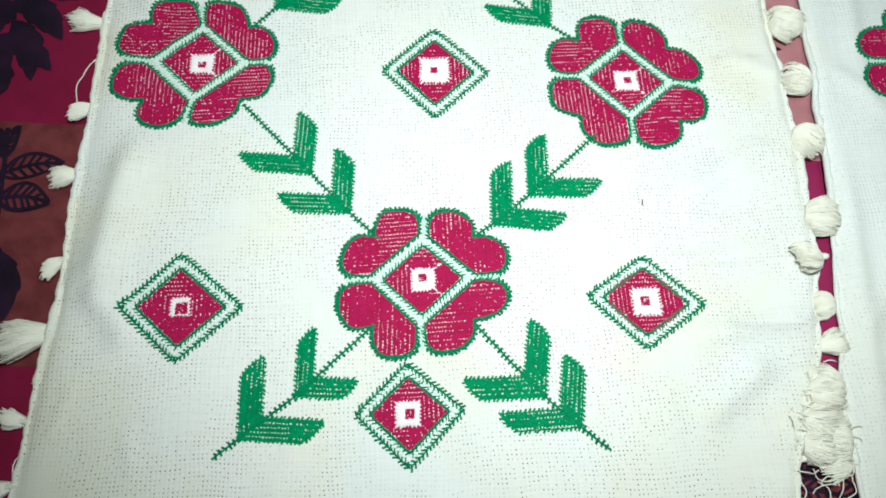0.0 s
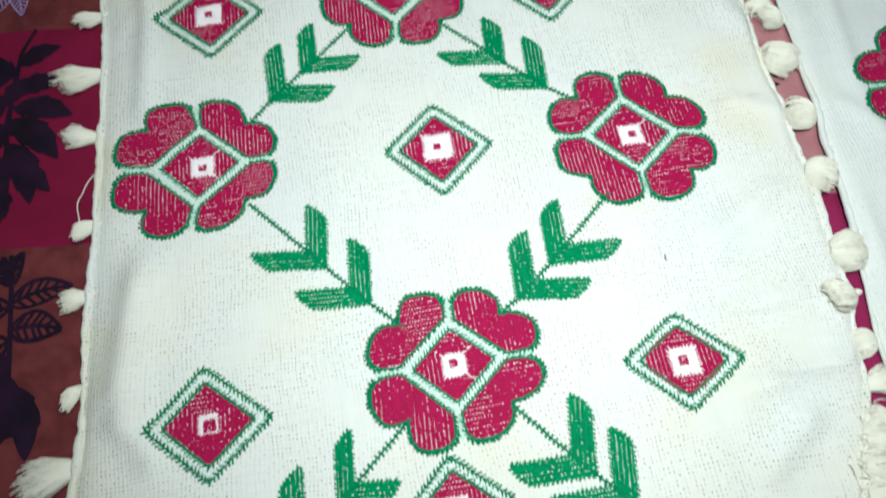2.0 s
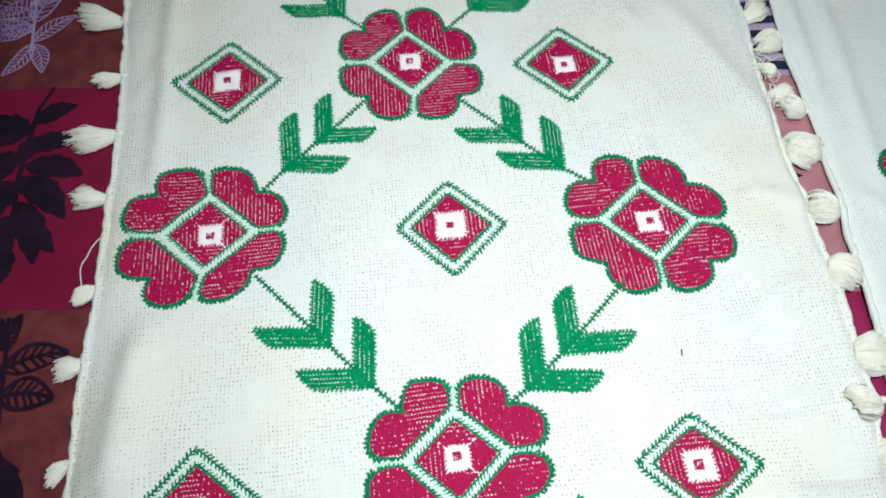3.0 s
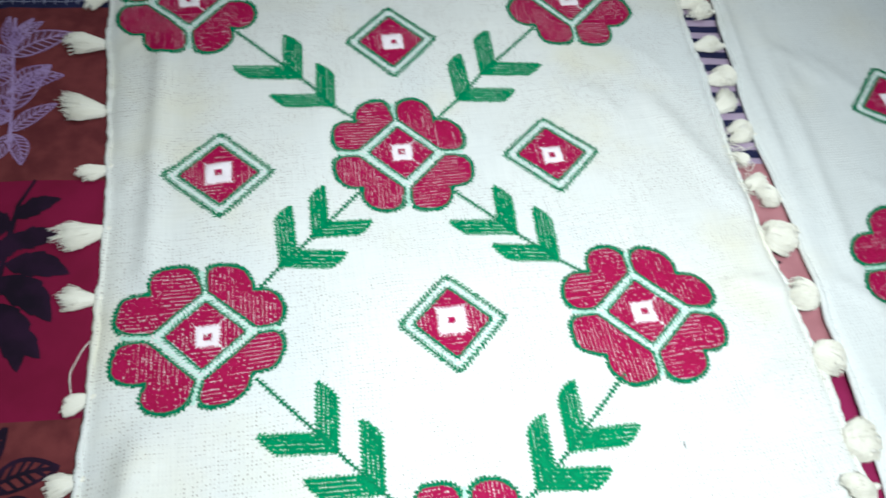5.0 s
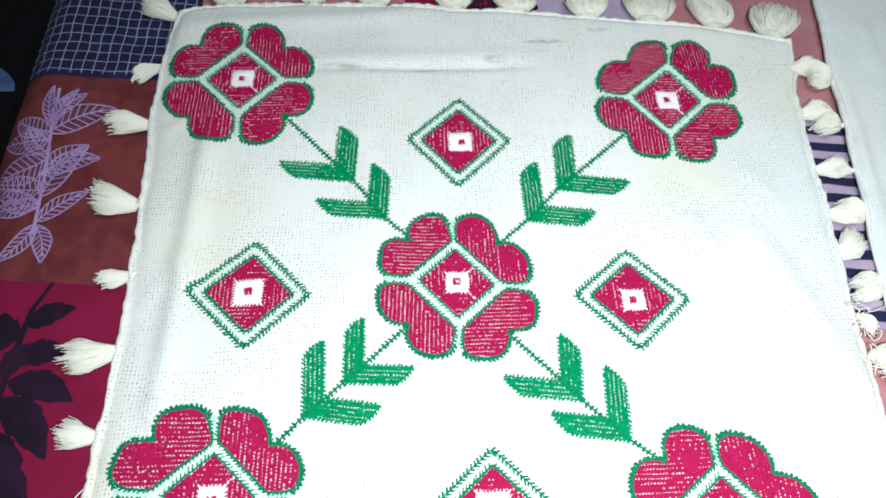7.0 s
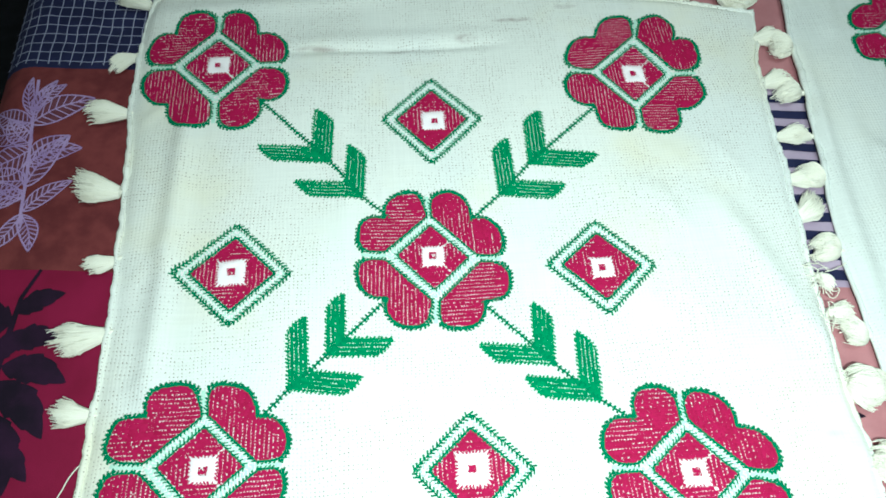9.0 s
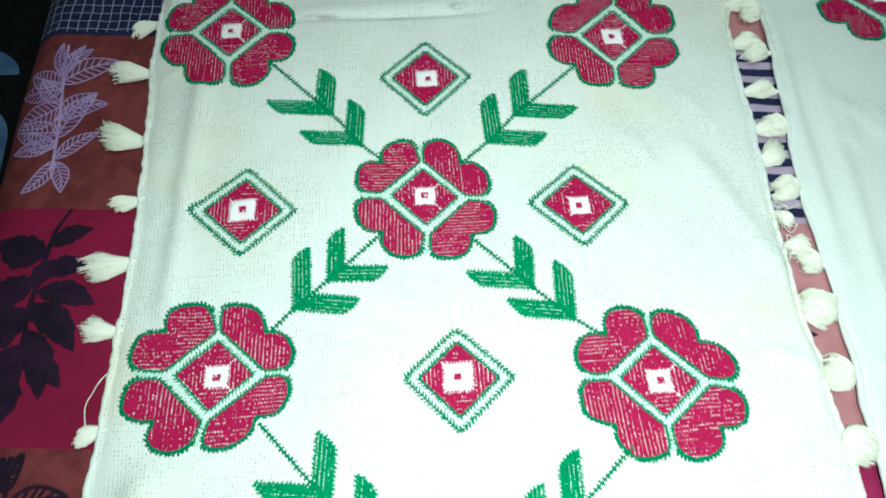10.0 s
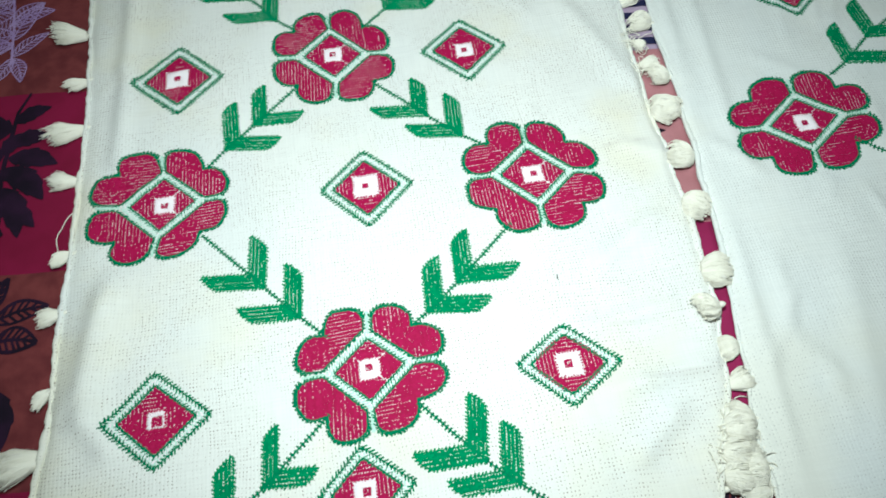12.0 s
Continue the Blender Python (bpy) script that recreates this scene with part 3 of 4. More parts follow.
def tassel(parent, x, y, angle, length, floor_z, fan=34, strands=220, ball=False, plump=1.0):
    """A cut-yarn tassel: a bound neck, a packed brush of yarn with a blunt end, and strands combed along it."""
    L = length / 1000
    a0, bend = radians(angle), rng.normal(0, 0.28)
    wide = (0.47 if ball else 0.225 + fan * 0.0018) * rng.uniform(0.9, 1.12)
    tall = 0.62 * plump / 1.4
    ax, ay = math.cos(a0), math.sin(a0)
    blunt = 0.50 if ball else 0.62

    def lie(u, side, up):
        """Point at u along the brush; side and up run -1 to 1 across its section."""
        u = np.asarray(u, float)
        if ball:
            w = L * wide * np.sqrt(np.clip(1 - ((u - 0.54) / 0.58) ** 2, 0.04, 1))
        else:
            w = L * wide * (0.34 + 0.66 * np.clip(u / 0.55, 0, 1) ** 0.8)
        h = np.minimum(w * tall, 0.0056) * np.where(u > blunt, np.clip(1 - ((u - blunt) / 0.75) ** 2, 0.05, 1), 1)
        s, q = u * L, 0.5 * bend * u * u * L + side * w
        return np.stack([x + ax * s - ay * q, y + ay * s + ax * q, floor_z + 0.0006 + h * (0.95 + up)], -1)

    # the yarn hangs in a dozen or so locks, each with its own lie and cut
    locks = [(rng.uniform(-0.1, 1.1) * math.pi, rng.uniform(0.80, 1.10), rng.normal(0, 0.22 if ball else 0.14), rng.normal(0, 0.35 if ball else 0.22)) for k in range(26)]
    verts, faces, count = [], [], 0
    for i in range(strands):
        th, end, push, curl = locks[i % len(locks)]
        th = th + rng.normal(0, 0.20)
        u = np.linspace(0.03, end * rng.uniform(0.80, 1.05) * (1 - 0.16 * math.cos(th) ** 2), 7)
        drift = th + curl * u
        out = 1.03 + rng.uniform(0, 0.10)
        roll = u ** 2 if not ball else u ** 2 * (1 - 0.35 * u)
        path = lie(u, np.cos(drift) * out + push * roll + rng.normal(0, 0.10) * roll, np.sin(drift) * out)
        path[4:, :2] += np.cumsum(rng.normal(0, L * 0.014, (3, 2)), 0)
        path[:, 2] = np.maximum(path[:, 2], floor_z + 0.0006)
        v, fc = tube(path, np.linspace(0.00040, 0.00024, 7), 4, False)
        verts.append(v)
        faces += [[k + count for k in q] for q in fc]
        count += len(v)
    ob = mesh_object("tassel", np.concatenate(verts), faces, COTTON, parent, "fluffy cream cotton tassel")
    # the packed yarn inside, ridged along its fibres, darkened to shade the strand gaps
    around, along = 40, 18
    th = np.arange(around) * 2 * math.pi / around
    ridge = 1 + rng.normal(0, 0.075, around)
    u = np.linspace(0.0, 0.86 if ball else 0.80, along)
    T, U = np.meshgrid(th, u)
    lump = ridge[None] * (1 + 0.07 * np.sin(U * 9 + T * 2 + x * 400)) * np.clip((0.93 - U) / 0.22, 0.45, 1.0)
    v = lie(U, np.cos(T) * lump, np.sin(T) * lump).reshape(-1, 3)
    v[:, 2] = np.maximum(v[:, 2], floor_z + 0.0004)
    f = [[r * around + i, r * around + (i + 1) % around, (r + 1) * around + (i + 1) % around, (r + 1) * around + i] for r in range(along - 1) for i in range(around)]
    f += [list(range(around))[::-1], [(along - 1) * around + i for i in range(around)]]
    mesh_object("wool_core", v, f, SHADED_WOOL, ob)
    d = np.array([ax, ay])
    u = np.linspace(-0.004, 0.005, 7)
    r = 0.0019 * np.array([0.55, 0.9, 1.0, 0.85, 0.95, 0.8, 0.5]) * (1.15 if ball else 1.0)
    v, fc = tube(np.c_[np.array([x, y]) + d * u[:, None], np.full(7, floor_z + 0.0030)], r, 8)
    mesh_object("neck", v, fc, COTTON, ob, "bound yarn neck")
    return ob


def loose_thread(parent, points, z, radius=0.0004):
    p = resample(np.array(points, float), 0.003, False)
    for _ in range(4):
        p[1:-1] = p[1:-1] * 0.4 + (p[:-2] + p[2:]) * 0.3
    v, f = tube(np.c_[p, z + 0.0012 + 0.002 * np.abs(np.sin(np.arange(len(p)) * 0.5))], radius, 5)
    return mesh_object("loose_thread", v, f, COTTON, parent, "loose cream thread")


def fray(parent, x0, y0, x1, y1, n, spread=0.008):
    """A tangle of frayed yarn ends along a stretch of hem."""
    verts, faces, count = [], [], 0
    for i in range(n):
        f = rng.uniform()
        p = np.array([x0 + (x1 - x0) * f, y0 + (y1 - y0) * f]) + rng.normal(0, spread * 0.4, 2)
        a, turn = rng.uniform(0, 2 * math.pi), rng.normal(0, 0.28)
        path = [p]
        for k in range(9):
            a += turn + rng.normal(0, 0.22)
            path.append(path[-1] + np.array([math.cos(a), math.sin(a)]) * rng.uniform(0.0009, 0.0022))
        path = np.array(path)
        z = COVER_Z + 0.005 + rng.uniform(0, 0.002) + 0.0015 * np.sin(np.arange(10) * rng.uniform(0.4, 1.0) + rng.uniform(0, 6))
        v, fc = tube(np.c_[path, z], 0.00036, 4, False)
        verts.append(v)
        faces += [[k + count for k in q] for q in fc]
        count += len(v)
    return tagged(mesh_object("yarn_tangle", np.concatenate(verts), faces, COTTON, parent, "tangle of frayed cream yarn ends"), kind="stuff")


# ---------------------------------------------------------------- room shell and bed
def slab(name, x0, x1, y0, y1, z0, z1, mat, label, category="", kind="structure"):
    bm = bmesh.new()
    bmesh.ops.create_cube(bm, size=1)
    for v in bm.verts:
        v.co = Vector((x0 if v.co.x < 0 else x1, y0 if v.co.y < 0 else y1, z0 if v.co.z < 0 else z1))
    me = bpy.data.meshes.new(name)
    bm.to_mesh(me)
    bm.free()
    me.materials.append(mat)
    return tagged(new(name, me), label, category, kind=kind)


slab("floor", -1.7, 2.1, -1.9, 1.9, -0.60, -0.50, CONCRETE, "plain grey floor below the bed", "floor")
# ceiling and walls are never in view; added to bounce light back
slab("ceiling", -1.7, 2.1, -1.9, 1.9, 2.0, 2.1, PLASTER, "unseen plain ceiling added to bounce light", "ceiling")
slab("bounce_wall_west", -1.8, -1.7, -1.9, 1.9, -0.6, 2.1, PLASTER, "unseen plain wall added to bounce light", "wall")
slab("bounce_wall_east", 2.1, 2.2, -1.9, 1.9, -0.6, 2.1, PLASTER, "unseen plain wall added to bounce light", "wall")
slab("bounce_wall_north", -1.7, 2.1, 1.9, 2.0, -0.6, 2.1, PLASTER, "unseen plain wall added to bounce light", "wall")
slab("bounce_wall_south", -1.7, 2.1, -2.0, -1.9, -0.6, 2.1, PLASTER, "unseen plain wall added to bounce light", "wall")

SHEET_Z, COVER_Z = -0.030, -0.0065


def grid_surface(x0, x1, y0, y1, nx, ny, z_of, shear=0.0):
    X, Y = np.meshgrid(np.linspace(x0, x1, nx), np.linspace(y0, y1, ny))
    Y = Y + shear * (X + 0.25)
    v = np.stack([X, Y, z_of(X, Y)], -1).reshape(-1, 3)
    idx = np.arange(nx * ny).reshape(ny, nx)
    return v, np.stack([idx[:-1, :-1], idx[:-1, 1:], idx[1:, 1:], idx[1:, :-1]], -1).reshape(-1, 4)


def rounded_box(name, x0, x1, y0, y1, z0, z1, r, mat, parent=None, label=""):
    bm = bmesh.new()
    bmesh.ops.create_cube(bm, size=1)
    for v in bm.verts:
        v.co = Vector((x0 if v.co.x < 0 else x1, y0 if v.co.y < 0 else y1, z0 if v.co.z < 0 else z1))
    bmesh.ops.bevel(bm, geom=bm.edges[:] + bm.verts[:], offset=r, segments=4, profile=0.5, affect="EDGES")
    me = bpy.data.meshes.new(name)
    bm.to_mesh(me)
    bm.free()
    me.materials.append(mat)
    me.shade_smooth()
    ob = new(name, me)
    ob.parent = parent
    if label:
        tagged(ob, label)
    return ob


# sheet and rug ground are black in place of deep shadow
bed = thing("bed", "bed with a shadow-black sheet under the patchwork bedcover", "bed")
rounded_box("mattress", -0.325, 1.35, -1.1, 1.0, -0.5, SHEET_Z, 0.02, SHADOW_BLACK, bed, "mattress in a sheet coloured black as shadow")
rug = tagged(rounded_box("floor_rug", -1.25, -0.345, -0.7, 1.6, -0.5, -0.490, 0.004, SHADOW_BLACK), "floor rug coloured black as shadow, printed with pale blue panels", "rug")
BLUE_SHAPES = [((-1.00, 0.30), (-0.635, 0.30), (-0.640, 0.55), (-0.648, 0.70), (-0.652, 0.770), (-0.69, 0.812), (-1.00, 0.84)),
               ((-1.00, 0.885), (-0.662, 0.880), (-0.666, 0.900), (-0.688, 0.925), (-0.715, 0.940), (-0.74, 0.945), (-1.00, 0.950))]
for shape in BLUE_SHAPES:
    p = curve_round(shape, keep=(0, 1, 6), times=2)
    n = len(p)
    v = np.r_[np.c_[p, np.full(n, -0.4894)], [[*p.mean(0), -0.4890]]]
    mesh_object("printed_panel", v, [[i, (i + 1) % n, n] for i in range(n)], BLUE_PRINT, rug, "pale blue printed panel")


# ---------------------------------------------------------------- patchwork cover
def cover_z(x, y):
    z = COVER_Z + 0.0007 * np.sin(38 * x + 15 * y) + 0.0006 * np.sin(-22 * x + 47 * y + 1.0) + 0.0004 * np.sin(91 * x + 63 * y)
    out = np.clip((-0.285 - x) / 0.03, 0, 1)
    return z - 0.016 * out ** 2


cover = thing("patchwork_bedcover", "printed patchwork bedcover of crimson, rust and navy squares", "bedcover")
SHEAR = -0.085
ROWS = [-0.36, -0.200, -0.037, 0.115, 0.281, 0.450, 0.615]
COLS = [-0.315, -0.19, -0.03, 0.07, 0.17, 0.335, 0.50, 0.80]
KINDS = ["rcrcrrc", "crprrrc", "rprpfpr", "crcrprc", "rcrcscr", "npclpcr"]
MATS = {"f": FUCHSIA_PRINT, "r": RUST_PRINT, "c": CRIMSON_PRINT, "p": PINK_PRINT, "n": NAVY_PRINT, "s": LILAC_PRINT, "l": LILAC_PRINT}
WORDS = {"f": "fuchsia cotton square", "r": "rust-brown cotton square", "c": "crimson cotton square", "p": "dusty pink cotton square", "n": "navy cotton square with a pale lattice",
         "s": "lilac square with navy stripes", "l": "lilac cotton square"}
patches = {}
for j in range(len(ROWS) - 1):
    for i in range(len(COLS) - 1):
        kind = KINDS[j][i]
        v, f = grid_surface(COLS[i], COLS[i + 1], ROWS[j], ROWS[j + 1], 14, 14, cover_z, SHEAR)
        # each square puffs a little and sinks to its seams
        X = (v[:, 0] - COLS[i]) / (COLS[i + 1] - COLS[i])
        Y = (v[:, 1] - SHEAR * (v[:, 0] + 0.25) - ROWS[j]) / (ROWS[j + 1] - ROWS[j])
        v[:, 2] += 0.0012 * np.clip(np.minimum(np.minimum(X, 1 - X), np.minimum(Y, 1 - Y)) * 14, 0, 1) - 0.0012
        patches[j, i] = mesh_object("patch", v, f, MATS[kind], cover, WORDS[kind])


def ribbon(points, width, lift=0.0005):
    """A flat printed line on the cover."""
    p = np.asarray(points, float)
    d = np.gradient(p, axis=0)
    n = np.stack([-d[:, 1], d[:, 0]], 1) / np.maximum(np.hypot(d[:, 0], d[:, 1]), 1e-9)[:, None]
    w = np.broadcast_to(width, len(p))[:, None] / 2
    xy = np.concatenate([p + n * w, p - n * w])
    k = len(p)
    v = np.c_[xy, cover_z(xy[:, 0], xy[:, 1]) + lift]
    return v, [[i, i + k, i + k + 1, i + 1] for i in range(k - 1)]


class Print:
    def __init__(self):
        self.v, self.f, self.n = [], [], 0

    def add(self, v, f):
        self.v.append(v)
        self.f += [[k + self.n for k in q] for q in f]
        self.n += len(v)

    def build(self, name, mat, parent, label):
        return mesh_object(name, np.concatenate(self.v), self.f, mat, parent, label, smooth=False)


def leaf_shape(x, y, angle, length, width, teeth=0, n=28):
    """Outline of a leaf from its stalk end."""
    u = np.linspace(0, 1, n)
    w = width / 2 * np.sin(math.pi * u ** 0.8) ** 0.85
    if teeth:
        w = w * (1 + 0.22 * ((u * teeth) % 1.0) - 0.1)
    a = radians(angle)
    bend = 0.08 * length * np.sin(math.pi * u)
    top, low = np.stack([u * length, w + bend], 1), np.stack([u * length, -w + bend], 1)
    rot = np.array([[math.cos(a), math.sin(a)], [-math.sin(a), math.cos(a)]])
    mid = np.stack([u * length, bend], 1)
    return top @ rot + (x, y), low @ rot + (x, y), mid @ rot + (x, y)


def line_leaf(pr, x, y, angle, length, width, ink=0.0011, veins=7):
    top, low, mid = leaf_shape(x, y, angle, length, width)
    for c in (top, low, mid):
        pr.add(*ribbon(c, ink * rng.uniform(0.8, 1.2)))
    for k in range(1, veins + 1):
        i = int(k * 26 / (veins + 1))
        j = min(27, i + 4)
        for edge in (top, low):
            q = np.linspace(mid[i], edge[j], 5)
            pr.add(*ribbon(q, ink * 0.8))


def solid_leaf(pr, x, y, angle, length, width, teeth=4, lift=0.0004):
    top, low, mid = leaf_shape(x, y, angle, length, width, teeth)
    k = len(top)
    xy = np.concatenate([top, mid, low])
    v = np.c_[xy, cover_z(xy[:, 0], xy[:, 1]) + lift]
    pr.add(v, [[i, i + k, i + k + 1, i + 1] for i in range(k - 1)] + [[i + k, i + 2 * k, i + 2 * k + 1, i + k + 1] for i in range(k - 1)])


# lilac line-drawn sprig on the rust square
pr = Print()
pr.add(*ribbon(np.array([(-0.279, 0.438), (-0.276, 0.40), (-0.272, 0.36), (-0.268, 0.315)]), 0.0022))
pr.build("leaf_stalk", INK_LILAC, patches[4, 0], "lilac printed stalk")
for a in [(-0.277, 0.398, 28, 0.046, 0.022), (-0.277, 0.398, 152, 0.032, 0.017), (-0.274, 0.375, 205, 0.036, 0.024), (-0.272, 0.362, 45, 0.034, 0.020),
          (-0.272, 0.350, 170, 0.034, 0.022), (-0.271, 0.345, 62, 0.046, 0.018), (-0.268, 0.322, 235, 0.032, 0.012), (-0.268, 0.322, 290, 0.030, 0.012),
          (-0.268, 0.325, 40, 0.036, 0.013), (-0.276, 0.405, 72, 0.034, 0.009), (-0.277, 0.405, 100, 0.036, 0.008), (-0.271, 0.335, 150, 0.030, 0.016),
          (-0.276, 0.392, 178, 0.034, 0.020), (-0.273, 0.366, 15, 0.036, 0.016), (-0.270, 0.340, 188, 0.034, 0.014), (-0.278, 0.41, 50, 0.030, 0.012), (-0.274, 0.38, 130, 0.03, 0.014)]:
    pr = Print()
    line_leaf(pr, *a, ink=0.0011, veins=8)
    leaf = pr.build("printed_leaf", INK_LILAC, patches[4, 0], "lilac line-drawn leaf")
    pr = Print()
    solid_leaf(pr, *a, teeth=0, lift=0.0003)
    pr.build("leaf_tint", INK_DUSK, leaf, "dusky mauve leaf tint")
# plum-black leaves on the crimson square
pr = Print()
pr.add(*ribbon(np.array([(-0.247, 0.280), (-0.256, 0.262), (-0.259, 0.24), (-0.262, 0.20), (-0.258, 0.165)]), np.array([0.002, 0.003, 0.004, 0.004, 0.003])))
pr.build("leaf_stalk", PLUM_PRINT, patches[3, 0], "plum-black printed stalk")
for k, a in enumerate([(-0.257, 0.252, 22, 0.030, 0.014), (-0.259, 0.245, 160, 0.036, 0.026), (-0.258, 0.232, 5, 0.030, 0.016), (-0.262, 0.225, 195, 0.036, 0.022),
                       (-0.259, 0.218, -18, 0.042, 0.018), (-0.262, 0.208, -45, 0.050, 0.020), (-0.263, 0.205, 215, 0.046, 0.026), (-0.260, 0.190, -70, 0.050, 0.020),
                       (-0.262, 0.180, 240, 0.048, 0.026), (-0.259, 0.172, -38, 0.036, 0.016), (-0.280, 0.190, 200, 0.03, 0.03), (-0.262, 0.222, 60, 0.022, 0.014), (-0.275, 0.178, 255, 0.045, 0.024),
                       (-0.272, 0.200, 170, 0.036, 0.026), (-0.280, 0.215, 150, 0.030, 0.022), (-0.284, 0.176, 228, 0.034, 0.028), (-0.270, 0.165, 275, 0.040, 0.022)]):
    pr = Print()
    solid_leaf(pr, *a, lift=0.0004 + 0.00005 * k)
    pr.build("printed_leaf", PLUM_PRINT, patches[3, 0], "plum-black printed leaf")
# dark line-drawn leaves on the lower rust square
pr = Print()
pr.add(*ribbon(np.array([(-0.252, 0.110), (-0.250, 0.085), (-0.248, 0.05), (-0.246, 0.0)]), 0.003))
pr.build("leaf_stalk", PLUM_PRINT, patches[2, 0], "dark printed stalk")
for a in [(-0.250, 0.078, 10, 0.036, 0.016), (-0.250, 0.076, 168, 0.040, 0.018), (-0.249, 0.062, -8, 0.030, 0.018), (-0.249, 0.055, 190, 0.044, 0.022), (-0.251, 0.09, 75, 0.022, 0.009), (-0.251, 0.09, 105, 0.02, 0.008)]:
    pr = Print()
    line_leaf(pr, *a, ink=0.0024, veins=6)
    pr.build("printed_leaf", PLUM_PRINT, patches[2, 0], "dark line-drawn leaf")
for k, a in enumerate([(-0.248, 0.045, 200, 0.03, 0.024), (-0.247, 0.035, 250, 0.05, 0.026), (-0.247, 0.03, 285, 0.046, 0.018)]):
    pr = Print()
    solid_leaf(pr, *a, teeth=3, lift=0.0004 + 0.00005 * k)
    pr.build("printed_leaf", PLUM_PRINT, patches[2, 0], "dark printed leaf")
# more dark leaves on the squares seen beyond the top and lower corner of the cloth
for key, spots in (((5, 1), [(-0.09, 0.55, 200, 0.03, 0.016), (-0.075, 0.548, 160, 0.03, 0.016), (-0.07, 0.545, 20, 0.03, 0.016), (-0.15, 0.56, 250, 0.03, 0.014)]),
                   ((5, 2), [(0.045, 0.54, 210, 0.032, 0.018), (0.05, 0.535, 330, 0.03, 0.016)]),
                   ((1, 4), [(0.20, -0.115, 20, 0.04, 0.016), (0.195, -0.122, -20, 0.045, 0.018), (0.19, -0.13, 170, 0.03, 0.016), (0.215, -0.15, 60, 0.03, 0.014)])):
    for a in spots:
        pr = Print()
        line_leaf(pr, *a, ink=0.0024)
        pr.build("printed_leaf", PLUM_PRINT, patches[key], "dark line-drawn leaf")
# a dark leaf tip on the pink square between the cloths
pr = Print()
solid_leaf(pr, 0.2375, 0.155, -4, 0.0095, 0.0040, teeth=0)
pr.build("printed_leaf", PLUM_PRINT, patches[3, 4], "tip of a dark printed leaf")
# pale lattice on the navy square
pr = Print()
for k in range(17):
    y = 0.4555 + k * 0.0093
    xs = np.linspace(-0.313, -0.192, 14)
    pr.add(*ribbon(np.stack([xs, y + SHEAR * (xs + 0.25) + 0.0005 * np.sin(xs * 210 + k)], 1), 0.0007, 0.0006))
for k in range(15):
    x = -0.309 + k * 0.0082
    ys = np.linspace(0.452, 0.612, 14)
    pr.add(*ribbon(np.stack([x + 0.0006 * np.sin(ys * 190 + k), ys + SHEAR * (x + 0.25)], 1), 0.0007, 0.0007))
pr.build("lattice_print", INK_WHITE, patches[5, 0], "thin pale lattice lines")
# navy stripes on the lilac square
for k in range(11):
    y = 0.2885 + k * 0.0148
    xs = np.linspace(0.172, 0.333, 12)
    pr = Print()
    pr.add(*ribbon(np.stack([xs, y + SHEAR * (xs + 0.25) + 0.0004 * np.sin(xs * 150 + k)], 1), 0.0074, 0.0005))
    pr.build("stripe", NAVY_PRINT, patches[4, 4], "navy stripe")

# ---------------------------------------------------------------- the embroidered cloth
EDGE_Z = COVER_Z + 0.001
cloth = thing("embroidered_cloth", "cream cotton cloth embroidered with red flowers, tasselled edges, on the bedcover", "embroidered cloth", "embroidered cloths")
left_hem = edge_curve(list(zip(LEFT_X, LEFT_Y)), 0.0011, 1.0)
right_hem = edge_curve([(0.188, -0.142), (0.202, -0.100), (0.208, -0.078), (0.220, -0.061), (0.2255, -0.036), (0.2335, 0.003), (0.236, 0.06), (0.2385, 0.11), (0.239, 0.16), (0.240, 0.20), (0.245, 0.29), (0.251, 0.36), (0.259, 0.43), (0.270, 0.478)], 0.0011, 2.0)
top_hem = edge_curve([(-0.203, 0.513), (-0.17, 0.519), (-0.10, 0.522), (0.0, 0.516), (0.10, 0.506), (0.20, 0.495), (0.270, 0.478)], 0.0009, 3.0)
bottom_hem = edge_curve([(-0.216, -0.135), (-0.05, -0.145), (0.10, -0.146), (0.188, -0.142)], 0.0009, 4.0)
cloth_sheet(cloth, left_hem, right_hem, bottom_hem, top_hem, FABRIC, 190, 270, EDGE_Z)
for line in (left_hem, right_hem, top_hem, bottom_hem):
    hem(cloth, line, EDGE_Z - 0.001, FABRIC)

FLOWER_PLACES = [
    (0.0003, 0.0489, 0.0023, -0.0, 0.0009, 0.0005, -0.0001, -0.0005, 0.0446, -0.0039, 0.0006, -0.0005),
    (-0.1352, 0.0514, 0.0028, 0.0012, -0.0035, -0.0061, 0.1501, -0.0025, 0.0476, -0.0016, 0.0011, 0.0002),
    (0.136, 0.0505, 0.0015, -0.0024, -0.0001, 0.0001, 0.1294, -0.0063, 0.0486, -0.0024, -0.0002, 0.0002),
    (-0.0002, 0.0493, -0.0001, -0.002, -0.0008, -0.0018, 0.2723, -0.0035, 0.0503, 0.0008, -0.0003, -0.0006),
    (-0.1482, 0.0528, -0.0019, -0.0024, -0.0015, -0.001, 0.44, -0.0009, 0.0575, 0.0008, -0.0008, -0.0028),
    (0.1589, 0.0521, 0.0096, -0.0008, 0.0012, 0.0054, 0.4167, -0.0034, 0.0575, 0.0024, 0.0026, 0.0029),
]
for row in FLOWER_PLACES:
    flower(cloth, *row)
diamond(cloth, (-0.039, -0.074), (-0.010, -0.047), (0.021, -0.074), (-0.010, -0.104))
diamond(cloth, (-0.169, -0.010), (-0.137, 0.021), (-0.100, -0.012), (-0.136, -0.043), square=0.17, eye=0.0034)
diamond(cloth, (0.093, -0.013), (0.129, 0.010), (0.162, -0.021), (0.124, -0.046), square=0.27, round_red=True, eye=0.0026)
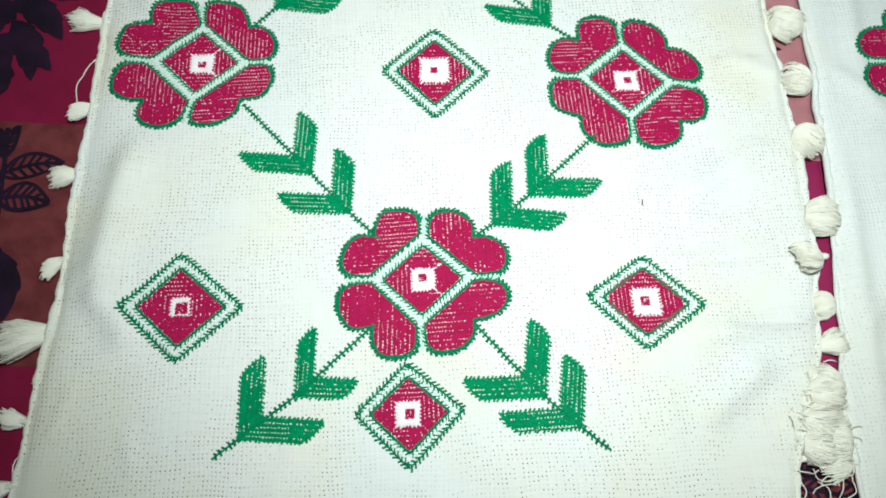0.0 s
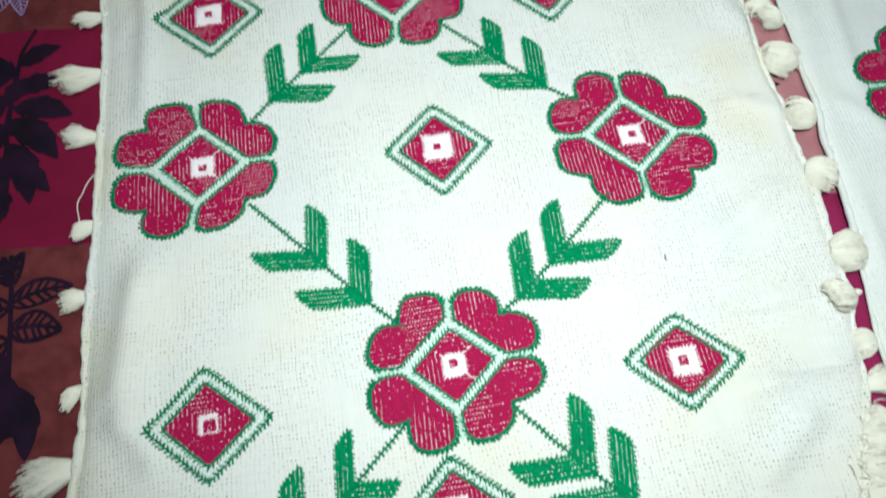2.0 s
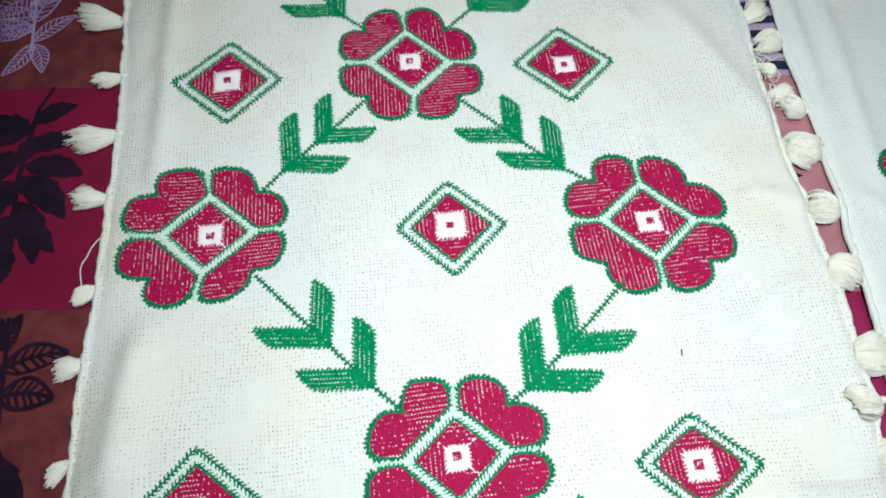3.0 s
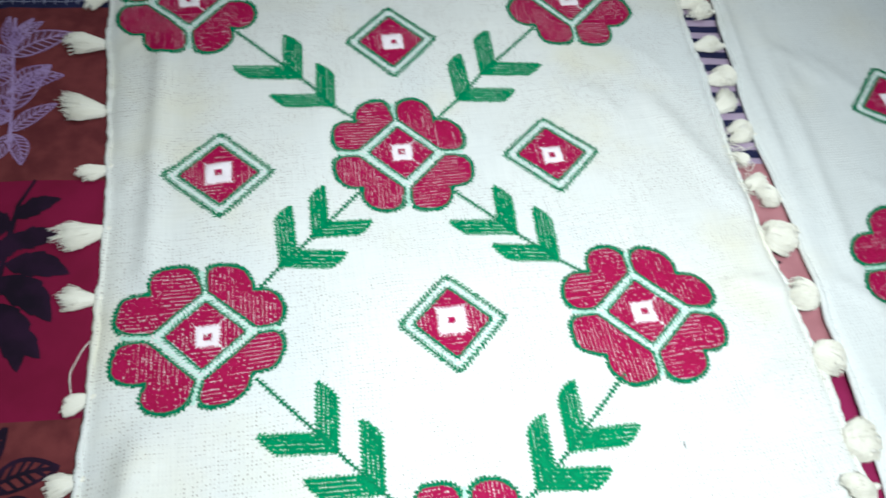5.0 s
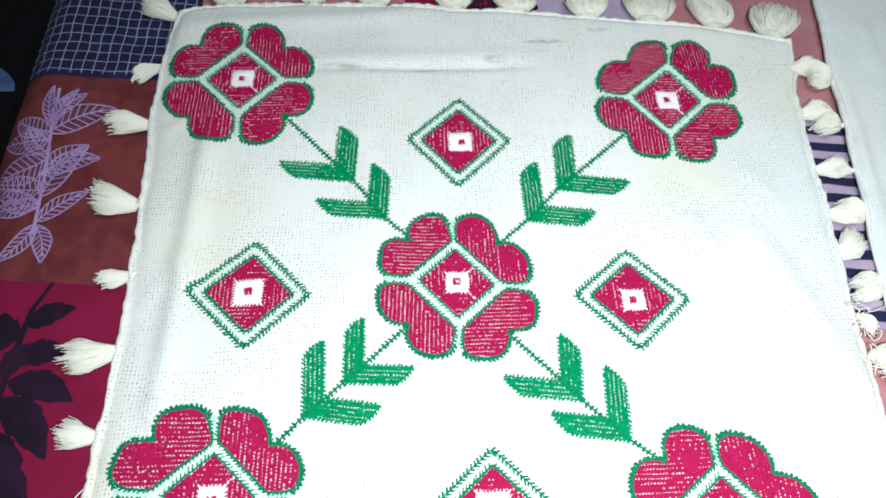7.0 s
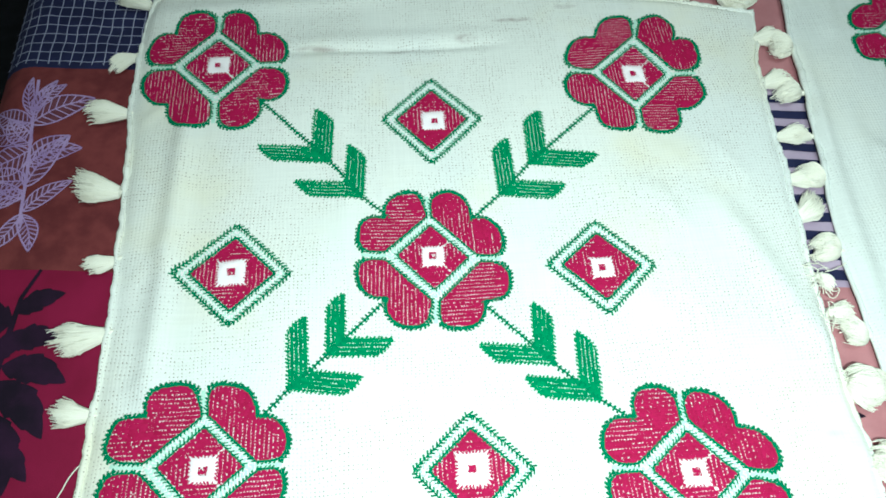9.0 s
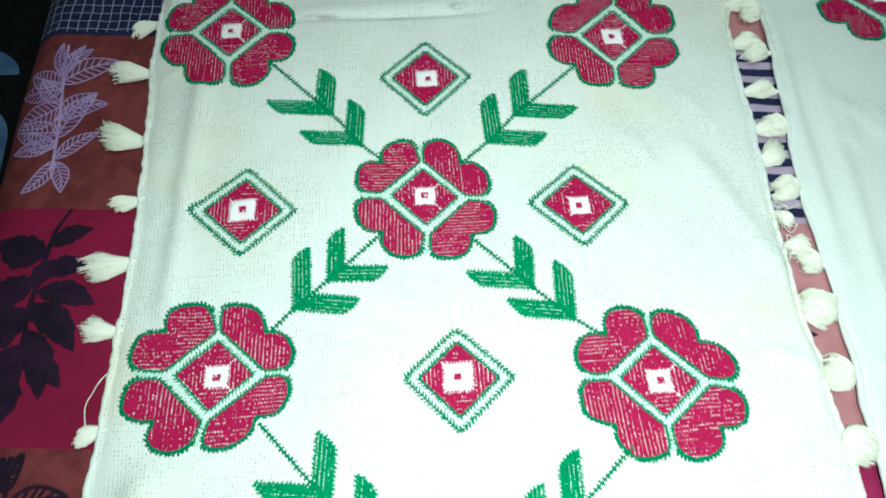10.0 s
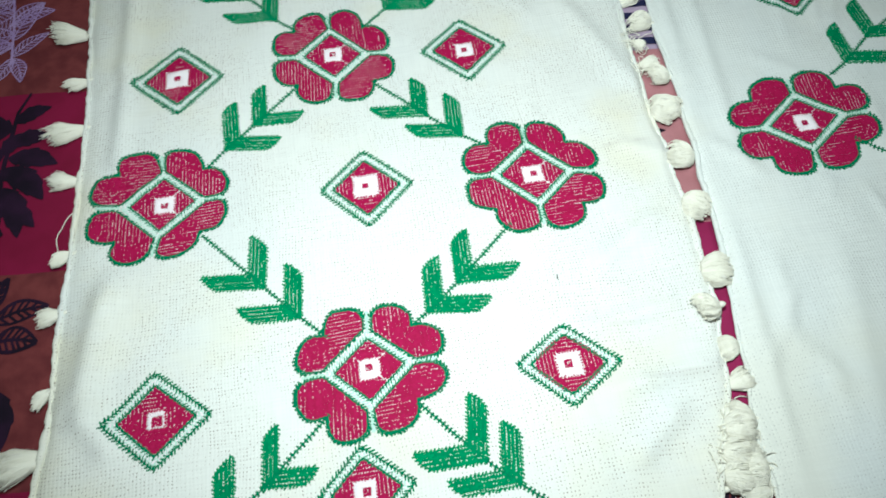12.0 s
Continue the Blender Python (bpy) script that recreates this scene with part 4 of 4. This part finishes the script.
diamond(cloth, (-0.021, 0.140), (0.014, 0.171), (0.048, 0.137), (0.012, 0.104), square=0.28)
diamond(cloth, (-0.165, 0.270), (-0.125, 0.304), (-0.089, 0.265), (-0.126, 0.231))
diamond(cloth, (0.071, 0.262), (0.108, 0.293), (0.142, 0.257), (0.106, 0.225), square=0.21)
diamond(cloth, (-0.030, 0.385), (0.008, 0.421), (0.042, 0.381), (0.004, 0.343), square=0.22)
sprig(cloth, (-0.102, 0.113), (-0.028, 0.030), ((-0.064, 0.069), (-0.072, 0.111), (-0.107, 0.084)), ((-0.041, 0.043), (-0.049, 0.085), (-0.083, 0.056)))
sprig(cloth, (0.106, 0.086), (0.035, 0.028), ((0.066, 0.050), (0.079, 0.091), (0.111, 0.059)), ((0.043, 0.032), (0.056, 0.073), (0.087, 0.037)))
sprig(cloth, (-0.033, -0.030), (-0.107, -0.0895), ((-0.070, -0.063), (-0.060, -0.026), (-0.037, -0.056)), ((-0.099, -0.084), (-0.088, -0.041), (-0.055, -0.077)))
sprig(cloth, (0.033, -0.032), (0.0915, -0.0935), ((0.064, -0.069), (0.060, -0.026), (0.021, -0.058)), ((0.082, -0.086), (0.077, -0.047), (0.039, -0.077)))
sprig(cloth, (-0.035, 0.240), (-0.100, 0.179), ((-0.067, 0.210), (-0.057, 0.249), (-0.028, 0.218)), ((-0.089, 0.191), (-0.080, 0.235), (-0.047, 0.196)))
sprig(cloth, (0.033, 0.234), (0.104, 0.164), ((0.067, 0.196), (0.059, 0.236), (0.024, 0.211)), ((0.091, 0.173), (0.083, 0.216), (0.049, 0.189)))
sprig(cloth, (-0.113, 0.402), (-0.031, 0.307), ((-0.066, 0.350), (-0.076, 0.395), (-0.115, 0.365)), ((-0.044, 0.319), (-0.053, 0.363), (-0.089, 0.335)))
sprig(cloth, (0.119, 0.382), (0.030, 0.301), ((0.071, 0.341), (0.084, 0.385), (0.119, 0.346)), ((0.048, 0.317), (0.058, 0.362), (0.093, 0.323)))
Stitches().add([(0.1340, 0.0422)], [(0.1345, 0.0458)], 0.0008, 0.0004).build("dark_fleck", DARK_SPECK, cloth, "tiny dark fleck")

# tassels along the left, top and right edges: root, direction, length in millimetres
LEFT_TASSELS = [(-0.214, -0.102, -167, 12), (-0.212, -0.070, 174, 12), (-0.205, -0.022, -171, 26), (-0.204, 0.021, -155, 12), (-0.202, 0.075, -174, 15), (-0.199, 0.121, -171, 14),
                (-0.200, 0.184, 178, 20), (-0.199, 0.234, -163, 27), (-0.200, 0.284, -159, 17), (-0.205, 0.335, 178, 27), (-0.209, 0.402, 178, 25), (-0.210, 0.457, -155, 18), (-0.206, 0.508, 150, 25)]
for x, y, a, l in LEFT_TASSELS:
    tassel(cloth, x, y, a, l * 1.16, COVER_Z, fan=34 if l > 18 else 46, strands=190, plump=1.4)
TOP_TASSELS = [(-0.165, 0.520, 100, 22), (-0.100, 0.523, 100, 22), (-0.052, 0.520, 95, 21), (0.010, 0.515, 92, 22), (0.059, 0.511, 90, 22), (0.114, 0.505, 86, 24),
               (0.162, 0.500, 80, 26), (0.214, 0.494, 81, 26), (0.256, 0.483, 73, 28)]
for x, y, a, l in TOP_TASSELS:
    tassel(cloth, x, y, a, l * 1.3, COVER_Z, fan=55, strands=190, ball=True, plump=1.3)
RIGHT_TASSELS = [(0.262, 0.450, 5, 20, 0), (0.257, 0.405, 12, 19, 0), (0.253, 0.356, 0, 19, 0), (0.249, 0.320, -12, 18, 0), (0.246, 0.288, 22, 20, 0), (0.244, 0.246, -30, 13, 0), (0.243, 0.219, -4, 15, 0), (0.241, 0.176, -35, 19, 1),
                 (0.239, 0.124, 9, 14, 1), (0.236, 0.088, -25, 18, 1), (0.232, 0.034, -13, 19, 1), (0.223, -0.047, 8, 15, 0), (0.211, -0.072, -12, 17, 1), (0.206, -0.092, 4, 20, 0), (0.202, -0.107, 12, 21, 0), (0.205, -0.086, -20, 18, 1), (0.201, -0.100, -8, 17, 1)]
for x, y, a, l, b in RIGHT_TASSELS:
    tassel(cloth, x, y, a, l * (1.22 if b else 1.1), COVER_Z, fan=62, strands=190, ball=bool(b), plump=1.4)
# one tassel folded back over the cloth's own edge
tassel(cloth, 0.233, 0.004, 186, 17, 0.0012, fan=62, strands=190, ball=True, plump=1.2)
loose_thread(cloth, [(-0.200, 0.160), (-0.206, 0.152), (-0.213, 0.140), (-0.211, 0.124)], COVER_Z)
loose_thread(cloth, [(-0.205, -0.03), (-0.211, -0.036), (-0.208, -0.046), (-0.212, -0.05)], COVER_Z)
loose_thread(cloth, [(-0.211, -0.085), (-0.217, -0.09), (-0.214, -0.098)], COVER_Z)

# ---------------------------------------------------------------- the second cloth beside it
other = thing("embroidered_cloth", "second white embroidered cloth with a tasselled edge, laid beside the first", "embroidered cloth", "embroidered cloths")
left2 = edge_curve([(0.226, -0.150), (0.228, -0.109), (0.2295, -0.084), (0.2318, -0.061), (0.239, -0.037), (0.2455, 0.003), (0.2535, 0.06), (0.259, 0.108), (0.262, 0.153), (0.265, 0.20), (0.267, 0.26), (0.276, 0.33), (0.286, 0.40), (0.300, 0.50), (0.305, 0.56)], 0.0012, 5.0)
right2 = edge_curve([(0.66, -0.190), (0.68, 0.1), (0.70, 0.30), (0.72, 0.53)], 0.001, 6.0)
top2 = edge_curve([(0.305, 0.56), (0.5, 0.55), (0.72, 0.53)], 0.001, 7.0)
bottom2 = edge_curve([(0.226, -0.150), (0.45, -0.172), (0.66, -0.190)], 0.001, 8.0)
cloth_sheet(other, left2, right2, bottom2, top2, FABRIC_COOL, 170, 270, EDGE_Z + 0.0005)
for line in (left2, right2, top2, bottom2):
    hem(other, line, EDGE_Z - 0.0005, FABRIC_COOL)
flower(other, 0.3485, 0.0565, 0.0050, 0.0, 0.0, 0.0, 0.1400, 0.0010, 0.0465, 0.0, 0.0, 0.0, bare=0.40)
flower(other, 0.3930, 0.0535, 0.0090, 0.0, 0.0, 0.0, 0.4490, -0.0010, 0.0490, 0.0, 0.0, 0.0, bare=0.5)
diamond(other, (0.355, 0.275), (0.393, 0.315), (0.429, 0.279), (0.389, 0.246), square=0.22)
sprig(other, (0.478, 0.240), (0.393, 0.184), ((0.432, 0.213), (0.440, 0.254), (0.474, 0.217)), ((0.404, 0.190), (0.4135, 0.232), (0.443, 0.194)))
sprig(other, (0.385, 0.114), (0.425, 0.075))
OTHER_TASSELS = [(0.290, 0.440, 175, 17, 1), (0.283, 0.395, 170, 16, 1), (0.279, 0.355, 168, 15, 0), (0.275, 0.316, 150, 16, 1), (0.267, 0.262, 162, 16, 1), (0.264, 0.203, 168, 15, 1), (0.262, 0.172, -178, 20, 1), (0.258, 0.124, 164, 17, 1),
                 (0.250, 0.026, 165, 15, 1), (0.239, -0.022, -175, 13, 1), (0.232, -0.070, 177, 14, 1), (0.230, -0.088, -165, 17, 0), (0.229, -0.100, 172, 16, 1), (0.228, -0.110, -172, 18, 0)]
for x, y, a, l, b in OTHER_TASSELS:
    tassel(other, x, y, a, l * (1.22 if b else 1.1), COVER_Z, fan=62, strands=190, ball=bool(b), plump=1.4)
loose_thread(other, [(0.236, -0.036), (0.230, -0.040), (0.227, -0.037), (0.226, -0.043), (0.230, -0.045), (0.229, -0.040)], COVER_Z)
loose_thread(other, [(0.233, -0.056), (0.227, -0.053), (0.224, -0.056)], COVER_Z)
fray(cloth, 0.214, -0.070, 0.210, -0.116, 60, 0.012)
fray(other, 0.228, -0.080, 0.224, -0.120, 14, 0.006)
fray(cloth, 0.246, 0.255, 0.243, 0.205, 24, 0.006)
